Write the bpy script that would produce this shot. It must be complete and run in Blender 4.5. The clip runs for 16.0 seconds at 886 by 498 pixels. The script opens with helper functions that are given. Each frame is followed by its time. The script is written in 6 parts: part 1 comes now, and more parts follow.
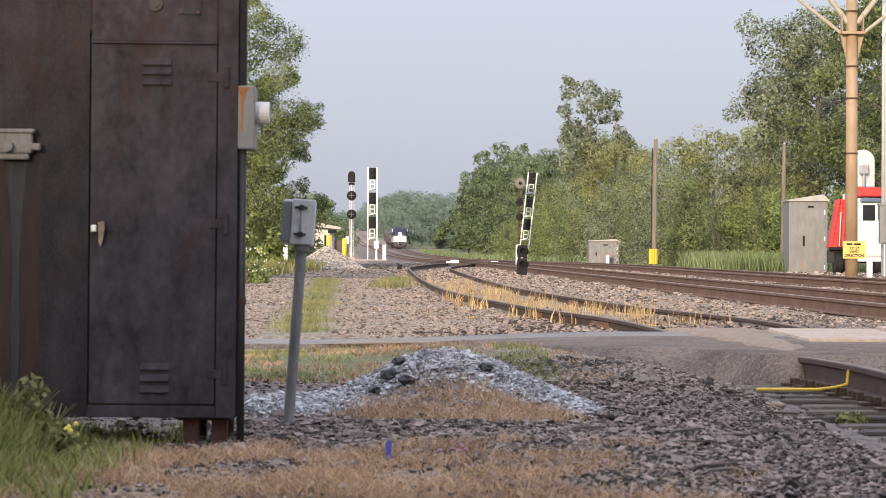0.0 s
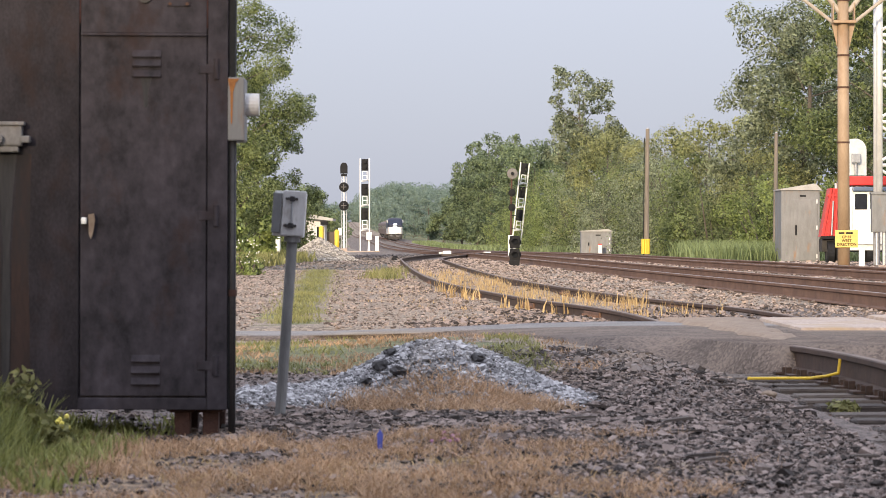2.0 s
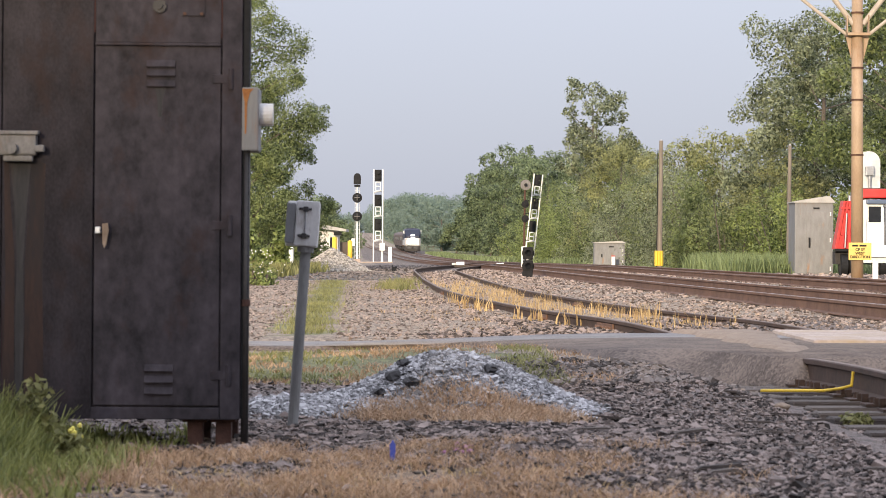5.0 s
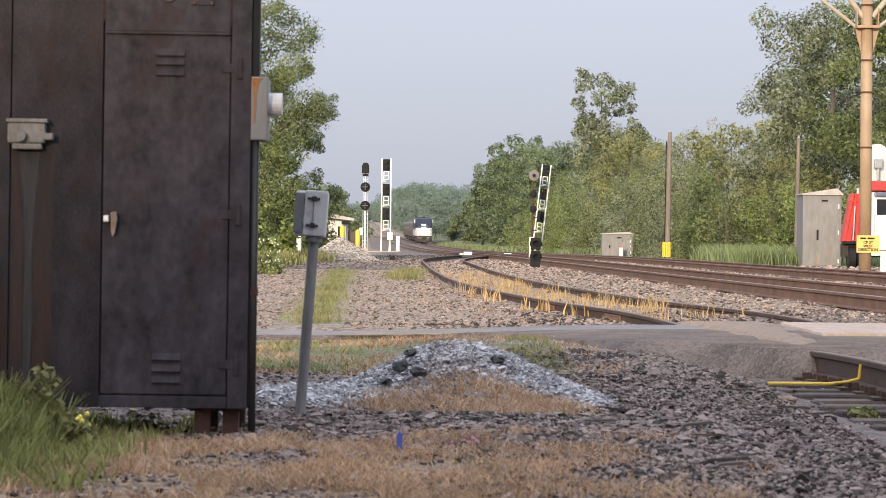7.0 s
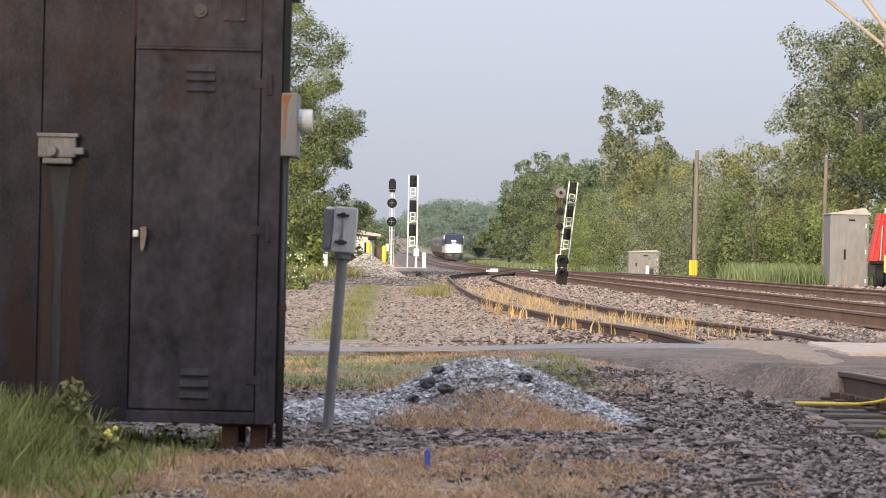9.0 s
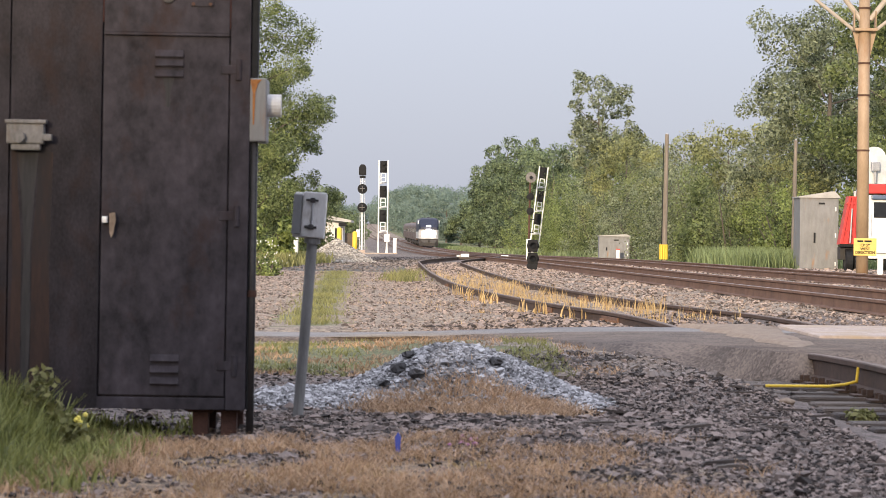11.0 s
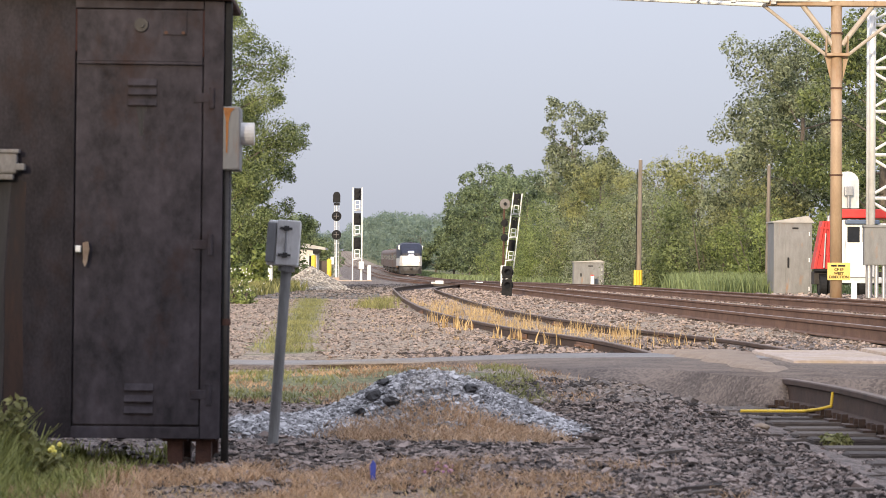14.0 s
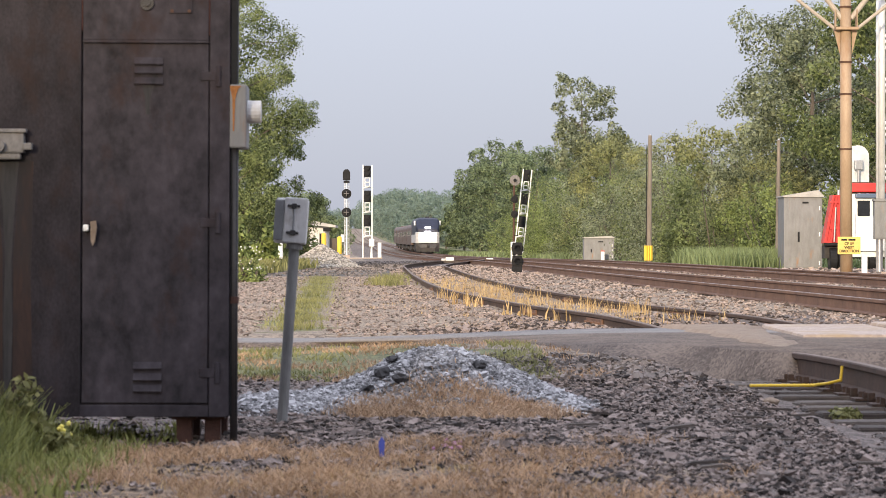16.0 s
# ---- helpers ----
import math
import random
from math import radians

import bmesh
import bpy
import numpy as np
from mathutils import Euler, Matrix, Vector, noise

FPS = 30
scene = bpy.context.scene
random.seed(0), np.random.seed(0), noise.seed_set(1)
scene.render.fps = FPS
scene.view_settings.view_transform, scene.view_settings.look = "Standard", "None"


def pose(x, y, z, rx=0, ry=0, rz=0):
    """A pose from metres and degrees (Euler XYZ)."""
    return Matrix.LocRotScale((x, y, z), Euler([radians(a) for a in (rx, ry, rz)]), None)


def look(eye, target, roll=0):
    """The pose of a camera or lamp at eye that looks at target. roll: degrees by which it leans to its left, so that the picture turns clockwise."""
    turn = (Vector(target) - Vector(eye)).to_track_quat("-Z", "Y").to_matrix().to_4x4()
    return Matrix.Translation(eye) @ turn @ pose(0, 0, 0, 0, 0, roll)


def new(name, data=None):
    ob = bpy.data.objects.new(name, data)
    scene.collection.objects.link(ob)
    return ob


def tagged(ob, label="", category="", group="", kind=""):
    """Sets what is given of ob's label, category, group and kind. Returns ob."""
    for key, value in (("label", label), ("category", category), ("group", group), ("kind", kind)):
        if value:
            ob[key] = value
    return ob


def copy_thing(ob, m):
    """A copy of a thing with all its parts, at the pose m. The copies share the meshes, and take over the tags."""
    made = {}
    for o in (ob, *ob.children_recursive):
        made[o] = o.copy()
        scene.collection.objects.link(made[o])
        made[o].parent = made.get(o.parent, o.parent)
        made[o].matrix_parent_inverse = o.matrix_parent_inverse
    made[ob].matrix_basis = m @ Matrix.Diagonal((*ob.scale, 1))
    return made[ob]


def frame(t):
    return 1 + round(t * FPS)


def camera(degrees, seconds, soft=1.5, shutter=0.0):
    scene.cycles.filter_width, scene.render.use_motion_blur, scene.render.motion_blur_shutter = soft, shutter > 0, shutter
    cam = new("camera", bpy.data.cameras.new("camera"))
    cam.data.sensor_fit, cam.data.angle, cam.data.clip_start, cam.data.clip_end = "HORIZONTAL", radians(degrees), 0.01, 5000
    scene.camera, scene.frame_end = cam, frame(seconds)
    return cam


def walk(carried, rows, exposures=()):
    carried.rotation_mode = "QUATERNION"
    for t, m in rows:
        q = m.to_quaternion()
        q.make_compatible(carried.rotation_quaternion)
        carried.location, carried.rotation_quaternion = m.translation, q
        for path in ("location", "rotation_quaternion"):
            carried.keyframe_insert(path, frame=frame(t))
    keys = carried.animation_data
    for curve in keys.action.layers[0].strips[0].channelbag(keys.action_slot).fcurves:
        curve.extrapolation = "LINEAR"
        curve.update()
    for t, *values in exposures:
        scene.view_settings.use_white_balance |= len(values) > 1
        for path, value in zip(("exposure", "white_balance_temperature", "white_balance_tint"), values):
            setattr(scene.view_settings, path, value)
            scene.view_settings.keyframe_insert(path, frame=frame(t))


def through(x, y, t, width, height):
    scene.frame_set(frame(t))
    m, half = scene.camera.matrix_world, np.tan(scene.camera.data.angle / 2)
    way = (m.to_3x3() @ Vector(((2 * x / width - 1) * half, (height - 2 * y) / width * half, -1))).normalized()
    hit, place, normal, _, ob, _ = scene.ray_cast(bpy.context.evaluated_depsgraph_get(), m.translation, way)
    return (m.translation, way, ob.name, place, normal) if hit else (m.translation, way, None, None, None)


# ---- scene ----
LENS = 20.2075


def view(yaw, pitch, roll, x, z):
    """Camera pose: yaw to the right, pitch up, roll in degrees."""
    return pose(x, 0, z, 90 + pitch, 0, -yaw) @ pose(0, 0, 0, 0, 0, roll)


cam = camera(LENS, 16.0, soft=0.5)
PATH = [
    (0.0, -0.1063, 0.0034, 0.2818, -0.0127, 0.8491),
    (0.5, -0.3769, -0.1173, 0.1894, -0.0126, 0.8477),
    (1.0, -0.1511, -0.1581, 0.2173, -0.0077, 0.8476),
    (1.5, 0.1012, -0.1889, 0.1385, -0.007, 0.8496),
    (2.0, 0.0607, -0.2042, -0.0065, -0.003, 0.8475),
    (2.5, -0.8702, -0.348, -0.3848, -0.0046, 0.8443),
    (3.0, -1.339, -0.4666, -0.1583, -0.0021, 0.8493),
    (3.5, -0.2686, 0.6571, 0.4415, -0.0011, 0.8506),
    (4.0, 0.4622, 0.8682, 0.2994, -0.0093, 0.8459),
    (4.5, 0.0363, 0.3184, -0.0681, -0.0051, 0.8471),
    (4.7, -0.1762, 0.1704, 0.1272, -0.0044, 0.8459),
    (6.8, -0.1557, -0.1685, 0.6508, -0.0058, 0.8525),
    (7.0, -0.417, -0.188, 0.6063, -0.0065, 0.8505),
    (7.5, -0.5318, -0.012, 0.878, -0.0112, 0.8531),
    (8.0, -0.7248, 0.2043, 0.9895, -0.017, 0.8515),
    (8.5, -1.0574, 0.2799, 0.8911, -0.0189, 0.8517),
    (9.0, -1.025, 0.1833, 1.0356, -0.0186, 0.854),
    (9.5, -0.7175, -0.0166, 0.9246, -0.0161, 0.8519),
    (10.0, -0.4638, -0.1696, 0.9079, -0.0182, 0.8496),
    (12.5, -0.0699, -0.0747, 0.3471, -0.0062, 0.8497),
    (13.0, 0.1186, -0.0231, 0.3067, -0.0061, 0.8504),
    (13.5, 0.1535, 0.2244, 0.4796, -0.01, 0.8524),
    (14.0, 0.2384, 0.4824, 0.3964, -0.0124, 0.8512),
    (14.5, 0.0988, 0.4822, 0.4403, -0.0162, 0.8505),
    (15.0, -0.012, 0.2077, 0.1549, -0.0128, 0.8501),
    (15.5, -0.0218, -0.0634, 0.1285, -0.0068, 0.8491),
    (16.0, 0.0001, -0.052, 0.0001, -0.0, 0.85),
]
walk(cam, [(t, view(*r)) for t, *r in PATH])
# focus lies on the far signals, so the ground near by is soft
cam.data.dof.use_dof, cam.data.dof.focus_distance, cam.data.dof.aperture_fstop = True, 110.0, 13.0

# ---- world, sun, exposure ----
SUN_EL, SUN_AZ = 12.0, 196.0      # degrees; azimuth clockwise from +y (the way the lens looks)
world = bpy.data.worlds.new("sky")
scene.world = world
world.use_nodes = True
wn = world.node_tree.nodes
sky = wn.new("ShaderNodeTexSky")
sky.sky_type = "NISHITA"
sky.sun_disc = False
sky.sun_elevation, sky.sun_rotation = radians(SUN_EL), radians(SUN_AZ)
sky.air_density, sky.dust_density, sky.ozone_density = 1.0, 2.0, 1.0
wn["Background"].inputs["Strength"].default_value = 0.15
haze = wn.new("ShaderNodeMix")          # even veil of summer haze over the whole sky
haze.data_type = "RGBA"
haze.inputs["Factor"].default_value = 0.95
# haze brightens towards the zenith, as a veiled sky does
direction = wn.new("ShaderNodeTexCoord")
height = wn.new("ShaderNodeSeparateXYZ")
world.node_tree.links.new(direction.outputs["Generated"], height.inputs[0])
climb = wn.new("ShaderNodeMath")
climb.operation = "MULTIPLY_ADD"
climb.use_clamp = False
world.node_tree.links.new(height.outputs["Z"], climb.inputs[0])
climb.inputs[1].default_value, climb.inputs[2].default_value = 2.6, 0.9
floor = wn.new("ShaderNodeMath")
floor.operation = "MAXIMUM"
world.node_tree.links.new(climb.outputs[0], floor.inputs[0])
floor.inputs[1].default_value = 0.8
veil = wn.new("ShaderNodeVectorMath")
veil.operation = "SCALE"
veil.inputs[0].default_value = (2.12, 2.23, 2.66)
world.node_tree.links.new(floor.outputs[0], veil.inputs["Scale"])
world.node_tree.links.new(veil.outputs[0], haze.inputs["B"])
world.node_tree.links.new(sky.outputs[0], haze.inputs["A"])
world.node_tree.links.new(haze.outputs["Result"], wn["Background"].inputs["Color"])
lamp = bpy.data.lights.new("sun", "SUN")
lamp.energy, lamp.angle, lamp.color = 3.0, radians(3.5), (1.0, 0.81, 0.57)
sun = new("sun", lamp)
a, e = radians(SUN_AZ), radians(SUN_EL)
sun.matrix_basis = look((0, 0, 60), (-math.sin(a) * math.cos(e) * 9, -math.cos(a) * math.cos(e) * 9, 60 - math.sin(e) * 9))
scene.view_settings.exposure = 0.8

# ---- plan ----
def spline(points):
    """A smooth function through (d, value) points."""
    ds = np.array([p[0] for p in points], float)
    vs = np.array([p[1] for p in points], float)
    m = np.gradient(vs, ds)

    def f(d):
        d = np.asarray(d, float)
        i = np.clip(np.searchsorted(ds, d) - 1, 0, len(ds) - 2)
        h = ds[i + 1] - ds[i]
        t = (d - ds[i]) / h
        t = np.clip(t, -0.5, 1.5)
        return ((2 * t**3 - 3 * t**2 + 1) * vs[i] + (t**3 - 2 * t**2 + t) * h * m[i]
                + (-2 * t**3 + 3 * t**2) * vs[i + 1] + (t**3 - t**2) * h * m[i + 1])
    return f


main_x = spline([(-40, 12.6), (0, 10.9), (60, 8.3), (120, 5.65), (180, 3.1), (250, 0.4), (325, -2.68), (400, -5.57), (482, -8.8), (560, -12.2),
                 (640, -16.6), (900, -29), (1500, -54), (1900, -71)])
main_z = spline([(-40, 0.28), (0, 0.28), (50, 0.27), (100, 0.28), (180, 0.08), (250, -0.02), (325, 0.1), (400, 0.28), (482, 0.75), (560, 1.2), (640, 1.7),
                 (900, 4.6), (1500, 11.6), (1900, 15)])
side_x = spline([(2, 3.3), (10, 3.38), (15, 3.33), (20, 3.06), (24, 2.74), (26.6, 2.46), (29.1, 2.13), (31.5, 1.83), (34.4, 1.51), (37.8, 1.2), (42, 0.88), (46.2, 0.64), (55.7, 0.28),
                 (65, -0.02), (74.3, -0.27), (84, -0.52), (92, -0.68), (98, -0.45), (106, 0.15), (114, 0.9), (122, 1.3), (135, 0.85)])
side_z = spline([(2, 0.11), (10, 0.115), (16.4, 0.125), (17.4, 0.11), (18.4, 0.075), (20, 0.07), (22.6, 0.075), (24, 0.1), (32, 0.115), (60, 0.115), (76, 0.13), (88, 0.155), (96, 0.18), (106, 0.21), (120, 0.24), (135, 0.23)])
TRACK_GAP, GAUGE, RAIL_H = 4.2, 1.50, 0.175


def smooth(a, b, x):
    t = np.clip((np.asarray(x, float) - a) / (b - a), 0, 1)
    return t * t * (3 - 2 * t)


def ground_z(x, d):
    """Height of the ground: the bank of the main tracks, the bed of the siding, the fields."""
    x, d = np.asarray(x, float), np.asarray(d, float)
    off = x - (main_x(d) - TRACK_GAP / 2)
    mz = main_z(d)
    base = np.where(d > 200, mz - 0.25, 0.0) * smooth(200, 330, d)
    base = np.where(off > 0, base + 0.05, base)
    bank = mz - 0.185 - 0.1 * smooth(180, 300, d)
    k = smooth(5.6, 3.7, np.abs(off))
    z = base * (1 - k) + bank * k
    ks = smooth(2.3, 1.35, np.abs(x - side_x(d))) * (d < 125)
    z = np.where(d > 21, np.maximum(z, (side_z(d) - 0.235) * ks + z * (1 - ks)), z)
    kn = smooth(1.75, 1.3, np.abs(x - side_x(d))) * smooth(22, 20, d)
    z = z * (1 - kn) + (side_z(d) - RAIL_H - 0.05) * kn
    # the strip between siding and main track is filled with ballast
    fill = (x > side_x(d) + 0.85) * (off < 0) * (d < 120) * (d > 23)
    z = np.where(fill, np.maximum(z, side_z(d) - 0.2 + (bank - side_z(d) + 0.2) * smooth(0.85, 3.0, x - side_x(d))), z)
    return z


# ---- materials ----
def mat(name, dark, light, scale=8.0, rough=0.8, metal=0.0, bump=0.3, fine=60.0, stain=None, stain_scale=1.2, stain_amount=0.5,
        island=0.0, obj_random=0.0, stretch=None, spec=0.5, coords="Object", pebble=0.0):
    """Two-scale noise between two colours with an optional third colour in patches, and fine relief."""
    m = bpy.data.materials.new(name)
    m.use_nodes = True
    nt = m.node_tree
    n, l = nt.nodes, nt.links
    b = n["Principled BSDF"]
    tc = n.new("ShaderNodeTexCoord")
    vec = tc.outputs[coords]
    if stretch:
        mp = n.new("ShaderNodeMapping")
        mp.inputs["Scale"].default_value = stretch
        l.new(vec, mp.inputs["Vector"])
        vec = mp.outputs[0]

    def noise_node(s, detail=5.0, r=0.6):
        t = n.new("ShaderNodeTexNoise")
        t.inputs["Scale"].default_value, t.inputs["Detail"].default_value, t.inputs["Roughness"].default_value = s, detail, r
        l.new(vec, t.inputs["Vector"])
        return t
    big, small = noise_node(scale), noise_node(fine, 3.0)
    add = n.new("ShaderNodeMath")
    add.operation = "MULTIPLY_ADD"
    l.new(small.outputs[0], add.inputs[0])
    add.inputs[1].default_value = 0.5
    l.new(big.outputs[0], add.inputs[2])
    fac = add.outputs[0]
    if island or obj_random:
        src = n.new("ShaderNodeNewGeometry").outputs["Random Per Island"] if island else n.new("ShaderNodeObjectInfo").outputs["Random"]
        add2 = n.new("ShaderNodeMath")
        add2.operation = "MULTIPLY_ADD"
        l.new(src, add2.inputs[0])
        add2.inputs[1].default_value = island or obj_random
        l.new(fac, add2.inputs[2])
        sub = n.new("ShaderNodeMath")
        sub.operation = "SUBTRACT"
        l.new(add2.outputs[0], sub.inputs[0])
        sub.inputs[1].default_value = (island or obj_random) / 2
        fac = sub.outputs[0]
    ramp = n.new("ShaderNodeValToRGB")
    ramp.color_ramp.elements[0].position, ramp.color_ramp.elements[1].position = 0.5, 1.0
    ramp.color_ramp.elements[0].color, ramp.color_ramp.elements[1].color = (*dark, 1), (*light, 1)
    if pebble:
        vo = n.new("ShaderNodeTexVoronoi")
        vo.inputs["Scale"].default_value = pebble
        l.new(vec, vo.inputs["Vector"])
        sc = n.new("ShaderNodeSeparateColor")
        l.new(vo.outputs["Color"], sc.inputs[0])
        pb = n.new("ShaderNodeMath")
        pb.operation = "MULTIPLY_ADD"
        l.new(sc.outputs[0], pb.inputs[0])
        pb.inputs[1].default_value = 0.45
        l.new(fac, pb.inputs[2])
        pc = n.new("ShaderNodeMath")
        pc.operation = "SUBTRACT"
        l.new(pb.outputs[0], pc.inputs[0])
        pc.inputs[1].default_value = 0.22
        fac = pc.outputs[0]
    l.new(fac, ramp.inputs[0])
    col = ramp.outputs[0]
    if stain:
        s = noise_node(stain_scale, 6.0, 0.65)
        r2 = n.new("ShaderNodeValToRGB")
        r2.color_ramp.elements[0].position, r2.color_ramp.elements[1].position = 0.62 - 0.25 * stain_amount, 0.78 - 0.25 * stain_amount
        l.new(s.outputs[0], r2.inputs[0])
        mix = n.new("ShaderNodeMix")
        mix.data_type = "RGBA"
        l.new(r2.outputs[0], mix.inputs["Factor"])
        l.new(col, mix.inputs["A"])
        mix.inputs["B"].default_value = (*stain, 1)
        col = mix.outputs["Result"]
    l.new(col, b.inputs["Base Color"])
    b.inputs["Roughness"].default_value, b.inputs["Metallic"].default_value = rough, metal
    b.inputs["Specular IOR Level"].default_value = spec
    if bump:
        bp = n.new("ShaderNodeBump")
        bp.inputs["Strength"].default_value, bp.inputs["Distance"].default_value = bump, 0.02
        l.new(add.outputs[0], bp.inputs["Height"])
        l.new(bp.outputs[0], b.inputs["Normal"])
    return m


def leaf_mat(name, dark, light, through=0.35, island=0.34):
    """Leaves: colour by leaf and by patch, some light shining through."""
    m = mat(name, dark, light, scale=0.7, fine=3.0, rough=0.55, bump=0, island=island, spec=0.35)
    nt = m.node_tree
    ends = nt.nodes["Color Ramp"].color_ramp.elements
    ends[0].position, ends[1].position = 0.56, 0.96
    n, l = nt.nodes, nt.links
    b = n["Principled BSDF"]
    tr = n.new("ShaderNodeBsdfTranslucent")
    mixs = n.new("ShaderNodeMixShader")
    mixs.inputs[0].default_value = through
    l.new(b.inputs["Base Color"].links[0].from_socket, tr.inputs["Color"])
    l.new(b.outputs[0], mixs.inputs[1])
    l.new(tr.outputs[0], mixs.inputs[2])
    l.new(mixs.outputs[0], n["Material Output"].inputs["Surface"])
    return m


def glow_mat(name, colour, strength):
    m = bpy.data.materials.new(name)
    m.use_nodes = True
    b = m.node_tree.nodes["Principled BSDF"]
    b.inputs["Base Color"].default_value = (*colour, 1)
    b.inputs["Emission Color"].default_value = (*colour, 1)
    b.inputs["Emission Strength"].default_value = strength
    return m


M = {}
M["cabinet"] = mat("weathered_dark_steel", (0.0138, 0.0122, 0.0141), (0.066, 0.0563, 0.0655), 5.0, 0.75, 0.0, 0.12, 26, stain=(0.04, 0.023, 0.0195), stain_scale=3.4,
                   stain_amount=0.3, stretch=(1, 1, 0.7), spec=0.18)
# left panels: darker base tone than the cabinet steel, with more rust stain
M["cabinet_darker_rusty"] = mat("darker_rust_stained_steel", (0.0102, 0.0085, 0.0102), (0.039, 0.0325, 0.038), 7.0, 0.7, 0.0, 0.14, 90, stain=(0.028, 0.0148, 0.0117), stain_scale=2.4,
                         stain_amount=0.4, stretch=(1, 1, 0.6), spec=0.18)
M["runoff"] = mat("pale_runoff_streak", (0.013, 0.012, 0.013), (0.038, 0.035, 0.036), 20, 0.8, 0, 0.1, 90, stain=(0.028, 0.015, 0.012), stain_scale=7, stain_amount=0.3, stretch=(1, 1, 0.15))
M["rust_run"] = mat("brown_rust_run", (0.016, 0.0095, 0.0085), (0.042, 0.021, 0.015), 16, 0.9, 0, 0.1, 90, stain=(0.018, 0.014, 0.0145), stain_scale=6, stain_amount=0.5, stretch=(1, 1, 0.2))
M["cabinet_dark"] = mat("dark_steel", (0.02, 0.018, 0.018), (0.045, 0.04, 0.04), 6, 0.6, 0.1, 0.1)
M["rock_tan"] = mat("tan_rock", (0.17, 0.12, 0.085), (0.3, 0.23, 0.17), 9, 0.9, 0, 0.4)
M["rust_streak"] = mat("orange_rust", (0.2, 0.075, 0.02), (0.4, 0.17, 0.05), 14, 0.9, 0, 0.3)
M["seam_red"] = mat("dark_red_primer", (0.02, 0.007, 0.006), (0.05, 0.015, 0.012), 9, 0.9, 0, 0.2)
M["rust_dark"] = mat("dark_rust", (0.035, 0.016, 0.012), (0.085, 0.038, 0.026), 9, 0.9, 0, 0.3)
M["rust"] = mat("rust", (0.04, 0.021, 0.0155), (0.12, 0.06, 0.038), 8, 0.9, 0.0, 0.4)
M["grey_box"] = mat("grey_painted_box", (0.145, 0.146, 0.147), (0.225, 0.226, 0.231), 6, 0.55, 0, 0.1, stain=(0.25, 0.15, 0.09), stain_scale=3.5, stain_amount=0.12,
                    stretch=(1, 1, 0.3))
M["post_grey"] = mat("dull_grey_pipe", (0.150, 0.146, 0.143), (0.264, 0.260, 0.253), 12, 0.7, 0.1, 0.15, 60, stretch=(1, 1, 0.3), spec=0.3)
M["rusty_box"] = mat("rust_streaked_grey_paint", (0.145, 0.142, 0.14), (0.225, 0.222, 0.22), 6, 0.55, 0, 0.1, stain=(0.22, 0.1, 0.035), stain_scale=9, stain_amount=0.12,
                     stretch=(1, 1, 0.2))
M["grey_light"] = mat("pale_grey_paint", (0.481, 0.468, 0.461), (0.676, 0.663, 0.650), 9, 0.55, 0, 0.15, 60, stain=(0.22, 0.17, 0.13), stain_scale=6, stain_amount=0.18, stretch=(1, 1, 0.4))
M["weathered"] = mat("weathered_grey_metal", (0.111, 0.104, 0.100), (0.230, 0.217, 0.212), 16, 0.7, 0.2, 0.2, 80, stain=(0.13, 0.09, 0.065), stain_scale=9, stain_amount=0.3, stretch=(1, 1, 0.5))
M["rail_dull"] = mat("dull_siding_rail", (0.034, 0.021, 0.015), (0.095, 0.056, 0.04), 4, 0.75, 0.2, 0.2, 30, coords="Object")
M["galv"] = mat("galvanised_steel", (0.3, 0.3, 0.31), (0.5, 0.5, 0.51), 14, 0.5, 0.6, 0.08, 80)
M["alu"] = mat("aluminium", (0.62, 0.62, 0.62), (0.8, 0.8, 0.8), 5, 0.45, 0.3, 0.05, 50)
M["white"] = mat("white_paint", (0.62, 0.62, 0.6), (0.82, 0.82, 0.8), 5, 0.5, 0, 0.05, 50)
M["black"] = mat("black_paint", (0.01, 0.01, 0.011), (0.022, 0.022, 0.024), 6, 0.75, 0, 0.05, spec=0.2)
M["glass_dark"] = mat("dark_glass", (0.01, 0.012, 0.015), (0.02, 0.022, 0.026), 3, 0.08, 0, 0)
M["yellow"] = mat("yellow_paint", (0.6, 0.4, 0.03), (0.75, 0.52, 0.05), 6, 0.5, 0, 0.1, stain=(0.3, 0.2, 0.05), stain_amount=0.1)
M["tan"] = mat("tan_rust_paint", (0.27, 0.185, 0.115), (0.41, 0.295, 0.195), 2.5, 0.6, 0, 0.1, 30, stain=(0.27, 0.14, 0.06), stain_scale=0.9, stain_amount=0.4,
                stretch=(1, 1, 0.4))
M["pale_tan"] = mat("weathered_pale_paint", (0.33, 0.28, 0.23), (0.45, 0.395, 0.335), 3, 0.6, 0, 0.1, 30, stain=(0.3, 0.2, 0.12), stain_scale=2, stain_amount=0.2)
M["red"] = mat("red_paint", (0.45, 0.02, 0.02), (0.6, 0.04, 0.035), 3, 0.4, 0, 0.03)
M["rail_side"] = mat("rusty_rail_steel", (0.088, 0.047, 0.032), (0.195, 0.11, 0.074), 3, 0.75, 0.2, 0.2, 30, coords="Object")
M["rail_top"] = mat("worn_rail_head", (0.16, 0.13, 0.11), (0.3, 0.26, 0.23), 3, 0.4, 0.6, 0.05, 30)
M["rail_rust_top"] = mat("rusty_rail_head", (0.11, 0.075, 0.055), (0.2, 0.145, 0.11), 3, 0.65, 0.2, 0.1, 30)
M["tie"] = mat("weathered_timber", (0.036, 0.027, 0.023), (0.125, 0.1, 0.084), 5, 0.9, 0, 0.5, 40, obj_random=0.4, stretch=(0.3, 3, 3))
